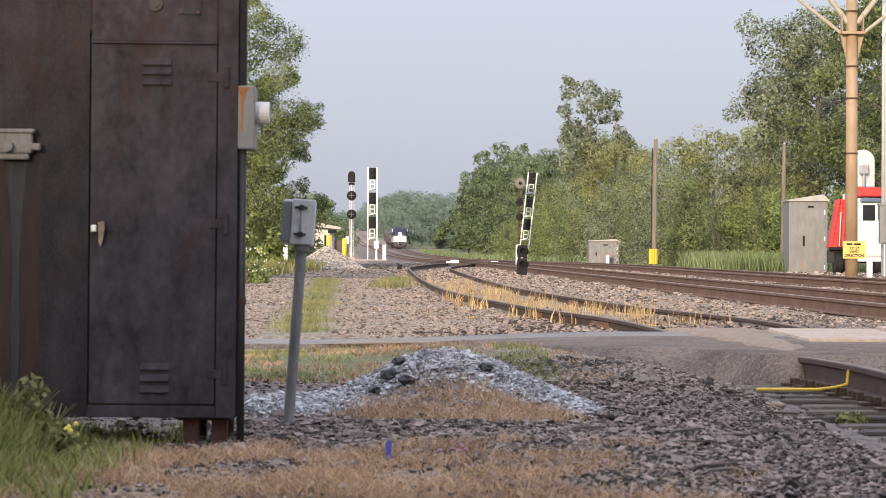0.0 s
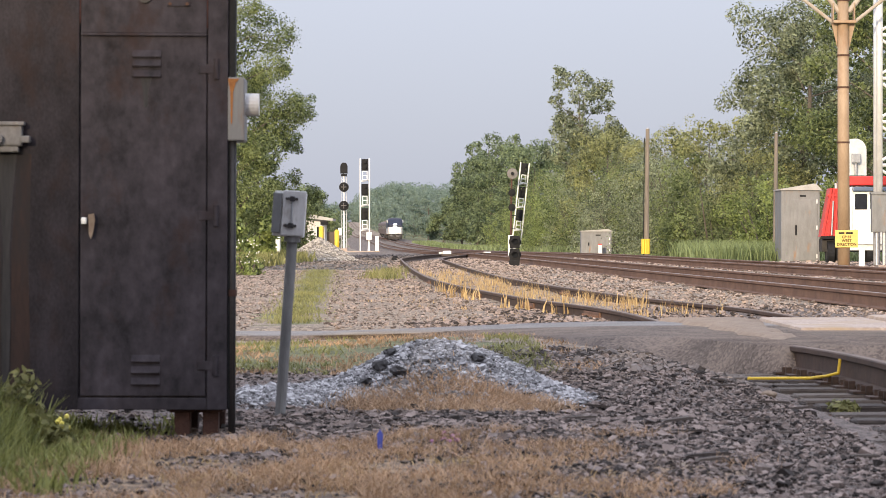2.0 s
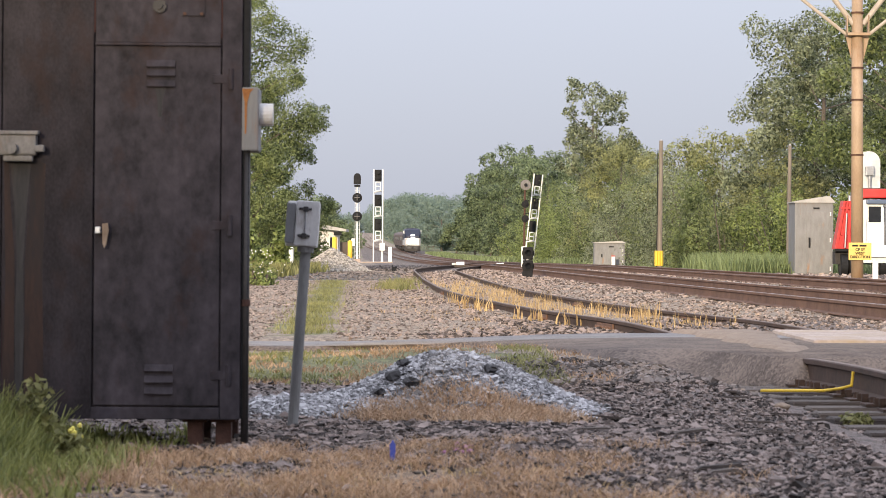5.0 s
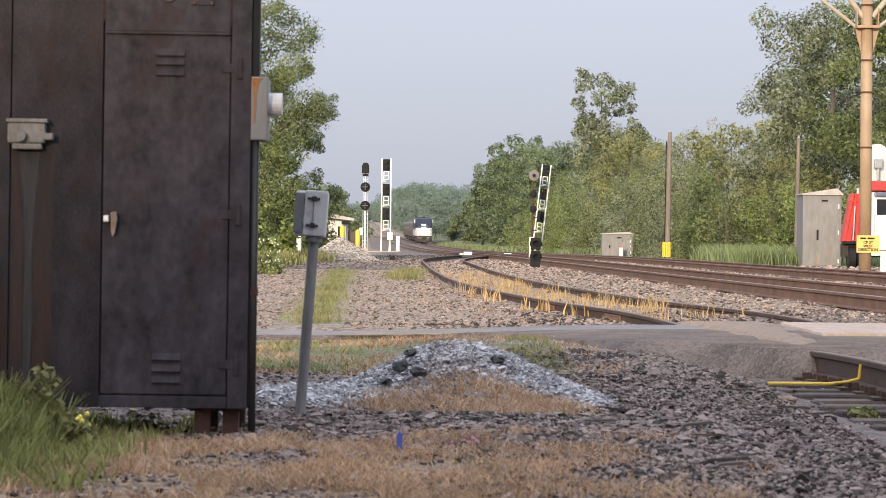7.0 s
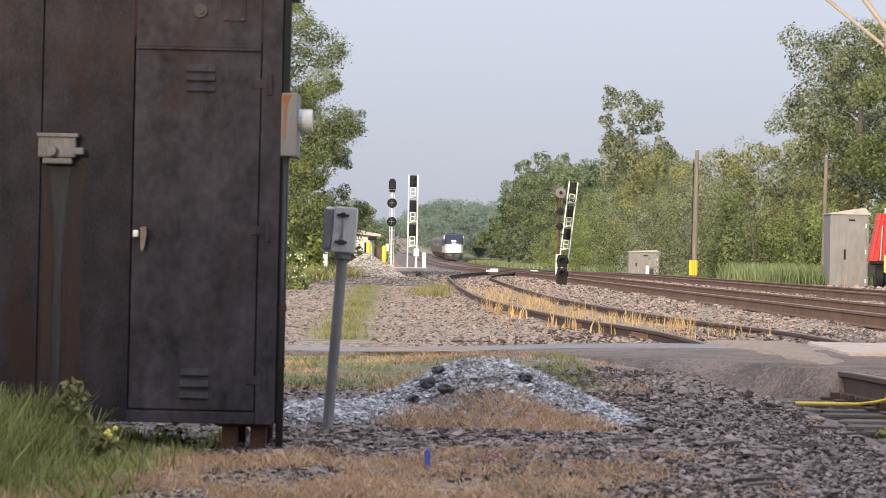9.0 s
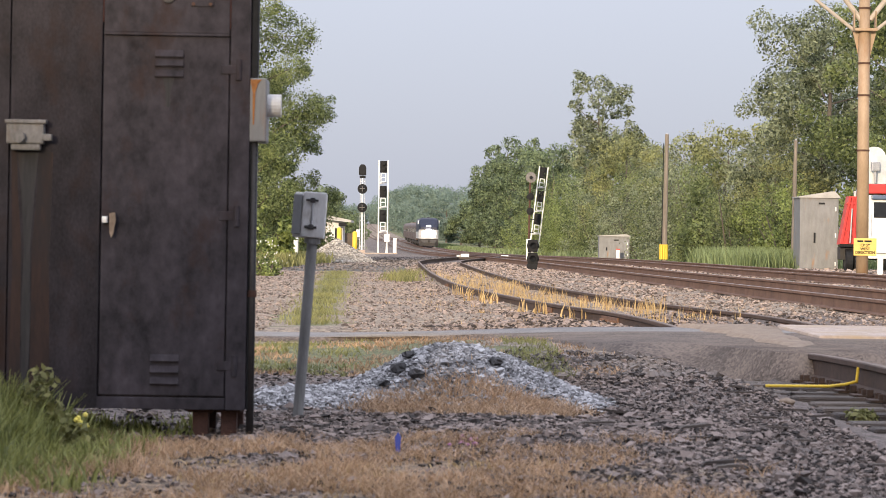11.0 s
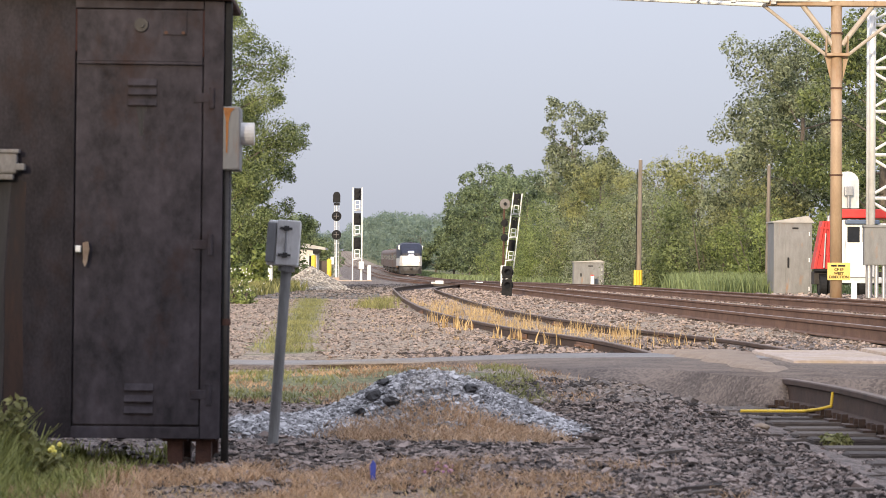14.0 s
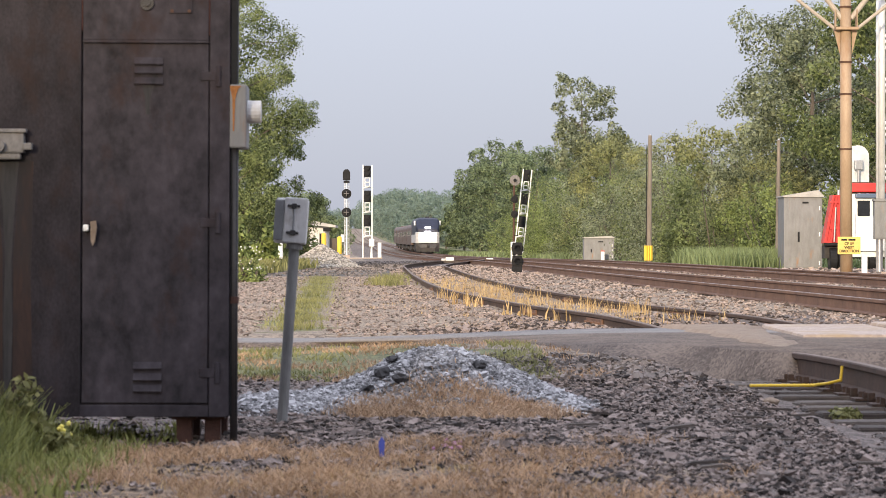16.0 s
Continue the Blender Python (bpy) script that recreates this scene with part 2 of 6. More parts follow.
M["timber_pole"] = mat("grey_timber_pole", (0.12, 0.1, 0.08), (0.26, 0.22, 0.18), 6, 0.9, 0, 0.3, 40, stretch=(3, 3, 0.2))
M["stone_grey"] = mat("grey_ballast", (0.05, 0.042, 0.038), (0.25, 0.212, 0.19), 6, 0.9, 0, 0.2, 60, island=0.7, spec=0.3)
M["stone_dark"] = mat("dark_ballast", (0.032, 0.0255, 0.0225), (0.285, 0.226, 0.198), 6, 0.9, 0, 0.2, 60, island=0.85, spec=0.3)
M["stone_warm"] = mat("warm_ballast", (0.08, 0.062, 0.053), (0.385, 0.305, 0.26), 6, 0.9, 0, 0.2, 60, island=0.75, spec=0.3)
M["stone_heap"] = mat("pale_broken_rock", (0.198, 0.180, 0.160), (0.544, 0.498, 0.439), 6, 0.9, 0, 0.2, 60, island=0.7, spec=0.3)
M["stone_blue"] = mat("crushed_bluish_stone", (0.15, 0.145, 0.146), (0.49, 0.475, 0.478), 6, 0.9, 0, 0.2, 60, island=0.6, spec=0.3)
M["shoulder"] = mat("gravelly_shoulder", (0.062, 0.047, 0.039), (0.18, 0.14, 0.115), 2.2, 0.95, 0, 0.8, 45, stain=(0.16, 0.125, 0.1), stain_scale=0.7, stain_amount=0.2, pebble=60)
M["dark_asphalt"] = mat("dark_asphalt", (0.042, 0.038, 0.036), (0.101, 0.092, 0.084), 1.6, 0.85, 0, 0.3, 70)
M["asphalt"] = mat("worn_asphalt", (0.13, 0.118, 0.11), (0.24, 0.218, 0.203), 1.6, 0.85, 0, 0.3, 70, stain=(0.26, 0.225, 0.195), stain_scale=0.8, stain_amount=0.35, pebble=70)
M["concrete"] = mat("pinkish_concrete", (0.31, 0.245, 0.2), (0.46, 0.37, 0.31), 2.5, 0.85, 0, 0.2, 60, stain=(0.36, 0.27, 0.18), stain_scale=1.3, stain_amount=0.45, pebble=30)
M["heap"] = mat("heaped_fine_stone", (0.08, 0.078, 0.08), (0.25, 0.243, 0.248), 6, 0.95, 0, 0.6, 60, pebble=55)
M["bark"] = mat("bark", (0.06, 0.048, 0.04), (0.17, 0.14, 0.115), 6, 0.9, 0, 0.5, 30, stretch=(1, 1, 0.3))
M["leaf_mid"] = leaf_mat("green_leaves", (0.045, 0.062, 0.024), (0.30, 0.345, 0.135), 0.45)
M["leaf_olive"] = leaf_mat("olive_leaves", (0.068, 0.076, 0.030), (0.42, 0.425, 0.185), 0.45)
M["leaf_bright"] = leaf_mat("bright_leaves", (0.058, 0.080, 0.024), (0.37, 0.43, 0.145), 0.45)
M["leaf_dark"] = leaf_mat("dark_leaves", (0.055, 0.074, 0.042), (0.30, 0.365, 0.19), 0.5)
M["leaf_grey"] = leaf_mat("silvery_leaves", (0.055, 0.068, 0.038), (0.40, 0.435, 0.265), 0.45)
# distance haze put into the leaf colour: paler, greyer green for far trees
M["leaf_hazed"] = leaf_mat("haze_tinted_leaves", (0.135, 0.185, 0.15), (0.28, 0.35, 0.275), 0.45, 0.25)
M["grass"] = leaf_mat("green_grass", (0.115, 0.118, 0.04), (0.36, 0.34, 0.135), 0.35)
M["reed"] = leaf_mat("tall_lineside_grass", (0.11, 0.14, 0.055), (0.29, 0.35, 0.16), 0.35)
M["turf"] = leaf_mat("lush_grass", (0.115, 0.128, 0.036), (0.36, 0.365, 0.12), 0.3)
M["straw"] = leaf_mat("dry_straw_grass", (0.33, 0.215, 0.095), (0.66, 0.48, 0.235), 0.3)
M["heapgrass"] = leaf_mat("pale_dead_grass", (0.32, 0.21, 0.128), (0.66, 0.455, 0.285), 0.2)
M["deadgrass"] = leaf_mat("dead_grass", (0.26, 0.163, 0.092), (0.57, 0.37, 0.215), 0.2)
M["loco_blue"] = mat("dark_blue_paint", (0.005, 0.007, 0.02), (0.011, 0.015, 0.04), 2, 0.5, 0, 0.03)
M["loco_silver"] = mat("silver_grey_paint", (0.4, 0.4, 0.4), (0.55, 0.55, 0.55), 2, 0.45, 0.2, 0.03)
M["steel_car"] = mat("dusty_stainless_steel", (0.078, 0.05, 0.04), (0.15, 0.1, 0.08), 1, 0.5, 0.4, 0.05, 12)
M["underframe"] = mat("grimy_underframe", (0.018, 0.016, 0.015), (0.055, 0.048, 0.044), 3, 0.8, 0, 0.2)
M["headlight"] = glow_mat("lit_headlight", (1.0, 0.9, 0.72), 24.0)
M["blue_mark"] = mat("blue_plastic", (0.06, 0.08, 0.35), (0.1, 0.13, 0.5), 6, 0.5, 0, 0)
M["pink"] = mat("pink_spray_paint", (0.3, 0.12, 0.24), (0.5, 0.22, 0.4), 30, 0.8, 0, 0.2)
M["sign"] = mat("yellow_enamel", (0.62, 0.42, 0.1), (0.74, 0.52, 0.15), 5, 0.5, 0, 0)
M["nose"] = mat("pale_nose_paint", (0.352, 0.344, 0.344), (0.512, 0.504, 0.496), 2, 0.45, 0, 0)
M["roof_grey"] = mat("roof_sheet", (0.275, 0.263, 0.250), (0.450, 0.438, 0.413), 2, 0.7, 0, 0.1)
M["brown_wall"] = mat("brown_wall", (0.06, 0.045, 0.035), (0.12, 0.09, 0.07), 2, 0.8, 0, 0.1)
M["visor_blue"] = mat("blue_grey_plastic", (0.07, 0.1, 0.16), (0.12, 0.16, 0.24), 3, 0.35, 0, 0)
M["flower"] = mat("yellow_petals", (0.6, 0.5, 0.06), (0.8, 0.7, 0.2), 6, 0.6, 0, 0)


def ground_mat():
    """Packed earth and fine gravel, grass soil and dry litter in patches laid out over the plan."""
    m = bpy.data.materials.new("ground_soil")
    m.use_nodes = True
    nt = m.node_tree
    n, l = nt.nodes, nt.links
    b = n["Principled BSDF"]
    geo = n.new("ShaderNodeTexCoord")
    attr = n.new("ShaderNodeAttribute")
    attr.attribute_name = "zone"

    def nz(s, d=6.0):
        t = n.new("ShaderNodeTexNoise")
        t.inputs["Scale"].default_value, t.inputs["Detail"].default_value, t.inputs["Roughness"].default_value = s, d, 0.65
        l.new(geo.outputs["Object"], t.inputs["Vector"])
        return t.outputs[0]

    def ramp(fac, c0, c1, p0=0.3, p1=0.7):
        r = n.new("ShaderNodeValToRGB")
        r.color_ramp.elements[0].position, r.color_ramp.elements[1].position = p0, p1
        r.color_ramp.elements[0].color, r.color_ramp.elements[1].color = (*c0, 1), (*c1, 1)
        l.new(fac, r.inputs[0])
        return r.outputs[0]

    def mix(f, a1, b1):
        x = n.new("ShaderNodeMix")
        x.data_type = "RGBA"
        l.new(f, x.inputs["Factor"])
        l.new(a1, x.inputs["A"])
        l.new(b1, x.inputs["B"])
        return x.outputs["Result"]
    sep = n.new("ShaderNodeSeparateColor")
    l.new(attr.outputs["Color"], sep.inputs[0])
    fine, coarse = nz(28.0, 4.0), nz(1.3)
    vo = n.new("ShaderNodeTexVoronoi")
    vo.inputs["Scale"].default_value = 27.0
    l.new(geo.outputs["Object"], vo.inputs["Vector"])
    vs = n.new("ShaderNodeSeparateColor")
    l.new(vo.outputs["Color"], vs.inputs[0])
    blend = n.new("ShaderNodeMath")
    blend.operation = "MULTIPLY_ADD"
    l.new(vs.outputs[0], blend.inputs[0])
    blend.inputs[1].default_value = 0.7
    half = n.new("ShaderNodeMath")
    half.operation = "MULTIPLY_ADD"
    l.new(fine, half.inputs[0])
    half.inputs[1].default_value, half.inputs[2].default_value = 0.9, -0.3
    l.new(half.outputs[0], blend.inputs[2])
    fine = blend.outputs[0]
    gravel = ramp(fine, (0.07, 0.053, 0.04), (0.42, 0.335, 0.252), 0.08, 1.0)
    grass = ramp(fine, (0.085, 0.085, 0.04), (0.19, 0.19, 0.085))
    dry = ramp(fine, (0.065, 0.046, 0.034), (0.36, 0.25, 0.155), 0.15, 1.0)
    dark = ramp(fine, (0.045, 0.035, 0.031), (0.24, 0.19, 0.165), 0.15, 1.0)

    def edge(channel):
        s = n.new("ShaderNodeMath")
        s.operation = "MULTIPLY_ADD"
        l.new(coarse, s.inputs[0])
        s.inputs[1].default_value = 0.8
        l.new(channel, s.inputs[2])
        r = n.new("ShaderNodeValToRGB")
        r.color_ramp.elements[0].position, r.color_ramp.elements[1].position = 0.78, 0.98
        l.new(s.outputs[0], r.inputs[0])
        return r.outputs[0]
    col = mix(edge(sep.outputs[2]), gravel, dark)
    col = mix(edge(sep.outputs[1]), col, dry)
    col = mix(edge(sep.outputs[0]), col, grass)
    l.new(col, b.inputs["Base Color"])
    b.inputs["Roughness"].default_value = 0.95
    bp = n.new("ShaderNodeBump")
    bp.inputs["Strength"].default_value, bp.inputs["Distance"].default_value = 0.6, 0.03
    l.new(fine, bp.inputs["Height"])
    l.new(bp.outputs[0], b.inputs["Normal"])
    return m


M["ground"] = ground_mat()


# ---- mesh helpers ----
def part(name, bm, material, parent=None, label="", smooth_shade=False):
    """Link a bmesh as one mesh object, under a thing or part where one is given."""
    me = bpy.data.meshes.new(name)
    bm.to_mesh(me)
    bm.free()
    mats = material if isinstance(material, (list, tuple)) else [material]
    for k in mats:
        me.materials.append(k)
    if smooth_shade:
        me.shade_smooth()
    ob = new(name, me)
    if parent:
        ob.parent = parent
    if label:
        ob["label"] = label
    return ob


def thing(name, label, category, m=None, group="", kind=""):
    """An Empty at the base of a thing."""
    ob = new(name)
    ob.empty_display_size = 0.2
    if m is not None:
        ob.matrix_basis = m
    return tagged(ob, label, category, group, kind)


def cube(bm, x0, x1, y0, y1, z0, z1, bev=0.0, m=None):
    """A box between two corners, its edges rounded by bev."""
    t = Matrix.Translation(((x0 + x1) / 2, (y0 + y1) / 2, (z0 + z1) / 2)) @ Matrix.Diagonal((abs(x1 - x0), abs(y1 - y0), abs(z1 - z0), 1))
    r = bmesh.ops.create_cube(bm, size=1, matrix=t)
    vs = r["verts"]
    if bev:
        es = list({e2 for v in vs for e2 in v.link_edges})
        out = bmesh.ops.bevel(bm, geom=es, offset=bev, segments=2, affect="EDGES", profile=0.6)
        vs = list({v for f in out["faces"] for v in f.verts} | {v for v in vs if v.is_valid})
    if m is not None:
        bmesh.ops.transform(bm, matrix=m, verts=vs)
    return bm


def box(x0, x1, y0, y1, z0, z1, bev=0.0):
    return cube(bmesh.new(), x0, x1, y0, y1, z0, z1, bev)


def tube(bm, p, q, r0, r1=None, seg=10):
    """A closed round bar from p to q."""
    p, q = Vector(p), Vector(q)
    m = Matrix.Translation((p + q) / 2) @ (q - p).to_track_quat("Z", "Y").to_matrix().to_4x4()
    bmesh.ops.create_cone(bm, cap_ends=True, segments=seg, radius1=r0, radius2=r0 if r1 is None else r1, depth=(q - p).length, matrix=m)
    return bm


def bar(p, q, r0, r1=None, seg=10):
    return tube(bmesh.new(), p, q, r0, r1, seg)


def prism(bm, outline, y0, y1):
    """An outline in x, z pushed from y0 to y1."""
    a1 = [bm.verts.new((x, y0, z)) for x, z in outline]
    b1 = [bm.verts.new((x, y1, z)) for x, z in outline]
    k = len(outline)
    bm.faces.new(a1)
    bm.faces.new(b1[::-1])
    for i in range(k):
        bm.faces.new((a1[i], b1[i], b1[(i + 1) % k], a1[(i + 1) % k]))
    bmesh.ops.recalc_face_normals(bm, faces=bm.faces)
    return bm


def raw(name, verts, faces, material, parent=None, label="", flat=False):
    """A mesh from arrays: verts (n, 3), faces (m, k)."""
    me = bpy.data.meshes.new(name)
    verts, faces = np.asarray(verts, np.float32), np.asarray(faces, np.int32)
    me.vertices.add(len(verts))
    me.vertices.foreach_set("co", verts.ravel())
    k = faces.shape[1]
    me.loops.add(faces.size)
    me.loops.foreach_set("vertex_index", faces.ravel())
    me.polygons.add(len(faces))
    me.polygons.foreach_set("loop_start", np.arange(0, faces.size, k, dtype=np.int32))
    me.update(calc_edges=True)
    me.validate()
    if flat:
        me.shade_flat()
    me.materials.append(material)
    ob = new(name, me)
    if parent:
        ob.parent = parent
    if label:
        ob["label"] = label
    return ob


RNG = np.random.default_rng(11)


def stones(name, pts, sizes, material, label, sink=0.3, flat=0.75):
    """Crushed stones as one piece of stuff: each a knocked-about block with its own turn."""
    k = len(pts)
    c = np.array([(x, y, z) for x in (-1, 1) for y in (-1, 1) for z in (-1, 1)], float) * 0.5
    c = c[None] * RNG.uniform(0.35, 1.15, (k, 8, 3))
    s = np.asarray(sizes)[:, None, None] * RNG.uniform(0.6, 1.25, (k, 1, 3)) * np.array([1, 1, 0.8])
    c = c * s
    q = RNG.normal(size=(k, 4))
    q /= np.linalg.norm(q, axis=1)[:, None]
    w, x, y, z = q.T
    r = np.stack([np.stack([1 - 2 * (y * y + z * z), 2 * (x * y - z * w), 2 * (x * z + y * w)], -1),
                  np.stack([2 * (x * y + z * w), 1 - 2 * (x * x + z * z), 2 * (y * z - x * w)], -1),
                  np.stack([2 * (x * z - y * w), 2 * (y * z + x * w), 1 - 2 * (x * x + y * y)], -1)], 1)
    v = np.einsum("kij,kvj->kvi", r, c) * np.array([1.15, 1.15, flat]) + np.asarray(pts)[:, None, :]
    v[:, :, 2] += (np.asarray(sizes) * (0.5 - sink))[:, None]
    f = np.array([(0, 1, 3, 2), (4, 6, 7, 5), (0, 4, 5, 1), (2, 3, 7, 6), (0, 2, 6, 4), (1, 5, 7, 3)])
    faces = (np.arange(k)[:, None, None] * 8 + f[None]).reshape(-1, 4)
    return tagged(raw(name, v.reshape(-1, 3), faces, material, flat=True), label, "gravel", kind="stuff")


def blades(name, pts, heights, material, label, lean=0.35, width=0.012, category="grass"):
    """Grass: bent, tapering blades, two faces each."""
    k = len(pts)
    pts, h = np.asarray(pts, float), np.asarray(heights, float)
    a1 = RNG.uniform(0, 2 * np.pi, k)
    side = np.stack([np.cos(a1), np.sin(a1), np.zeros(k)], -1) * (width * RNG.uniform(0.6, 1.4, k))[:, None]
    a2 = RNG.uniform(0, 2 * np.pi, k)
    tip = np.stack([np.cos(a2), np.sin(a2), np.zeros(k)], -1) * (h * lean * RNG.uniform(0.1, 1.6, k))[:, None]
    up = np.array([0, 0, 1.0])
    mid = pts + tip * 0.3 + up * (h * 0.55)[:, None]
    top = pts + tip + up * h[:, None]
    v = np.stack([pts - side, pts + side, mid + side * 0.8, mid - side * 0.8, top + side * 0.15, top - side * 0.15], 1)
    f = np.array([(0, 1, 2, 3), (3, 2, 4, 5)])
    faces = (np.arange(k)[:, None, None] * 6 + f[None]).reshape(-1, 4)
    return tagged(raw(name, v.reshape(-1, 3), faces, material), label, category, kind="stuff")


# ---- ground ----
def lumps(x, d):
    """Gentle unevenness of the ground near by, and the shoulder that rises towards the road."""
    x, d = np.asarray(x, float), np.asarray(d, float)
    z = np.where(d < 60, (np.sin(x * 2.3 + d * 0.7) + np.sin(x * 0.9 - d * 1.3 + 2)) * 0.012, 0)
    z = z + 0.05 * smooth(16.5, 19.5, d) * smooth(21.3, 20.4, d) * smooth(-3, 1.5, x) * (x < 3)
    return z - 0.09 * smooth(21.4, 22.0, d) * smooth(23.5, 23.1, d)


def build_ground():
    ds = np.concatenate([np.arange(-30, 6, 3.0), np.arange(6, 30, 0.2), np.arange(30, 80, 0.6), np.arange(80, 200, 2.5), np.arange(200, 700, 12), np.arange(700, 2000, 60),
                         [2400, 3000, 3800, 4700]])
    us = np.concatenate([[-3000, -1200, -500, -220, -120, -70, -45], np.arange(-30, -8, 1.0), np.arange(-8, 16, 0.22), np.arange(16, 40, 1.2), [50, 75, 120, 220, 500, 1200, 3000]])
    dd, uu = np.meshgrid(ds, us, indexing="ij")
    xx = uu + np.where(dd > 150, (main_x(np.minimum(dd, 1900)) - 4.35) * smooth(150, 260, dd), 0)
    zz = ground_z(xx, np.minimum(dd, 1900))
    zz = zz + lumps(xx, dd)
    v = np.stack([xx, dd, zz], -1).reshape(-1, 3)
    w = len(us)
    i, j = np.meshgrid(np.arange(len(ds) - 1), np.arange(w - 1), indexing="ij")
    q = (i * w + j).ravel()
    ob = raw("ground", v, np.stack([q, q + 1, q + w + 1, q + w], -1), M["ground"])
    x, d = v[:, 0].copy(), v[:, 1].copy()
    near = (d < 30) * 1.0
    d += near * (0.35 * np.sin(2.3 * x + 1) + 0.22 * np.sin(5.1 * x + 0.6 * d) + 0.12 * np.sin(11 * x))
    x += near * (0.25 * np.sin(1.9 * d) + 0.15 * np.sin(4.7 * d + 2))
    side = x - side_x(np.clip(d, 2, 135))
    off = x - (main_x(np.clip(d, -40, 1900)) - TRACK_GAP / 2)
    grass = np.where(((off < -13.5) & (d > 110)) | (off > 6.5) | ((x < -6.5) & (d > 26) & (d < 112)) | ((x < -4) & (d < 20)), 1.0, 0.0)
    grass = np.maximum(grass, np.where((x < -1.75) & (d < 10.6), 0.6, 0))
    grass = np.maximum(grass, np.where((d > 15.5) & (d < 20.8) & (x < 0.4), 0.62, 0))
    verge = np.exp(-((x + 0.5 + 0.041 * d) / (0.2 + 0.004 * d)) ** 2) * (d > 24) * (d < 150)
    grass = np.maximum(grass, 0.72 * verge)
    grass = np.maximum(grass, np.where((x < -4.6) & (d > 94) & (d < 118) & (off < -6.5), 0.8, 0))
    dry = np.where((d < 10.6) & (x < 0.75), 0.75, 0) + np.where((d > 15) & (d < 19.5) & (x > -1.6) & (x < 1.6), 0.5, 0)
    dry = dry + np.where((d > 24) & (d < 70) & (side > -2.0) & (side < 0), 0.35, 0)
    dark = np.where((d < 17.5) & ((x > 0.75) | (d > 10.4)), 0.85, 0) + np.where((d > 22) & (d < 30) & (side > -1.7) & (side < 2), 0.8, 0) + np.where((d > 93) & (d < 135) & (off < -3), 0.62, 0) + np.where((d > 135) & (d < 700) & (np.abs(off) < 7), 0.55, 0)
    col = np.stack([grass, dry, dark, np.ones_like(x)], -1).astype(np.float32)
    at = ob.data.color_attributes.new("zone", "FLOAT_COLOR", "POINT")
    at.data.foreach_set("color", col.ravel())
    ob.data.shade_smooth()
    tagged(ob, "gravelly ground with patches of grass and dry litter", "ground", kind="structure")
    return ob


build_ground()


def build_road():
    """Access road over the siding: a worn strip, wider towards the crossing."""
    bm = bmesh.new()
    prev = None
    for x in np.arange(-60, 24.1, 0.2):
        right = float(smooth(0.1, 1.3, x))
        near = 21.9 - 3.0 * right - 1.5 * float(smooth(1.7, 2.4, x)) + 0.05 * math.sin(x * 5) + 0.03 * math.sin(x * 13)
        far = 23.2 + 0.03 * math.sin(x * 2.1)
        zt = 0.09 * float(smooth(-1.4, 1.8, x)) + 0.12 * float(smooth(4.0, 7.0, x))
        ring = [bm.verts.new((x, near - 0.25 - 0.6 * right * (1 - 0.85 * float(smooth(1.7, 2.3, x))), zt - 0.3)), bm.verts.new((x, near, zt - 0.012 + 0.03 * right)),
                bm.verts.new((x, 21.9 + 0.06 * math.sin(x * 3.3), zt + 0.005)), bm.verts.new((x, far, zt)), bm.verts.new((x, far + 0.25, zt - 0.14))]
        if prev:
            for k in range(4):
                f = bm.faces.new((prev[k], ring[k], ring[k + 1], prev[k + 1]))
                f.material_index = 1 if k < 2 else 0
        prev = ring
    bmesh.ops.recalc_face_normals(bm, faces=bm.faces)
    tagged(part("road", bm, [M["asphalt"], M["shoulder"]], smooth_shade=True), "worn grey asphalt access road over the tracks", "road", kind="structure")
    bm = bmesh.new()
    for x0, x1, top in ((2.98, 3.98, 0.125), (4.0, 5.05, 0.15), (5.07, 6.4, 0.225)):
        cube(bm, x0, x1, 20.6, 23.3, 0.0, top, 0.03)
    tagged(part("crossing_slab", bm, M["concrete"]), "sandy concrete crossing slabs beside the rails", "slab", kind="structure")
    # packed sandy soil over the rail groove
    bm = bmesh.new()
    prev = None
    for k in range(15):
        d = 18.1 + 5.15 * k / 14
        x0 = float(side_x(d)) - 0.72 - 0.06 * math.sin(k * 1.9)
        x1 = x0 + 0.16 + 0.64 * k / 14 + 0.05 * math.sin(k * 2.7)
        lift = 0.04 * float(smooth(0, 3, k))
        ring = [bm.verts.new((x0, d, 0.085)), bm.verts.new((x0 + 0.06, d, 0.085 + lift)), bm.verts.new((x1 - 0.06, d, 0.088 + lift)), bm.verts.new((x1, d, 0.085))]
        if prev:
            for q in range(3):
                bm.faces.new((prev[q], ring[q], ring[q + 1], prev[q + 1]))
        prev = ring
    bmesh.ops.recalc_face_normals(bm, faces=bm.faces)
    tagged(part("packed_soil", bm, M["rock_tan"], smooth_shade=True), "tan packed soil over the buried rail", "soil", kind="stuff")


build_road()
bm = bmesh.new()
prev = None
for x in np.arange(-26, -0.6, 0.6):
    ring = [bm.verts.new((min(x, float(side_x(y)) - 1.3), y + 0.2 * math.sin(x), z)) for y, z in ((70.5, -0.05), (71.5, 0.03), (86, 0.035), (87, -0.05))]
    if prev:
        for k in range(3):
            bm.faces.new((prev[k], ring[k], ring[k + 1], prev[k + 1]))
    prev = ring
bmesh.ops.recalc_face_normals(bm, faces=bm.faces)
tagged(part("road", bm, M["dark_asphalt"], smooth_shade=True), "dark asphalt cross lane leading to the turnout", "road", kind="structure")

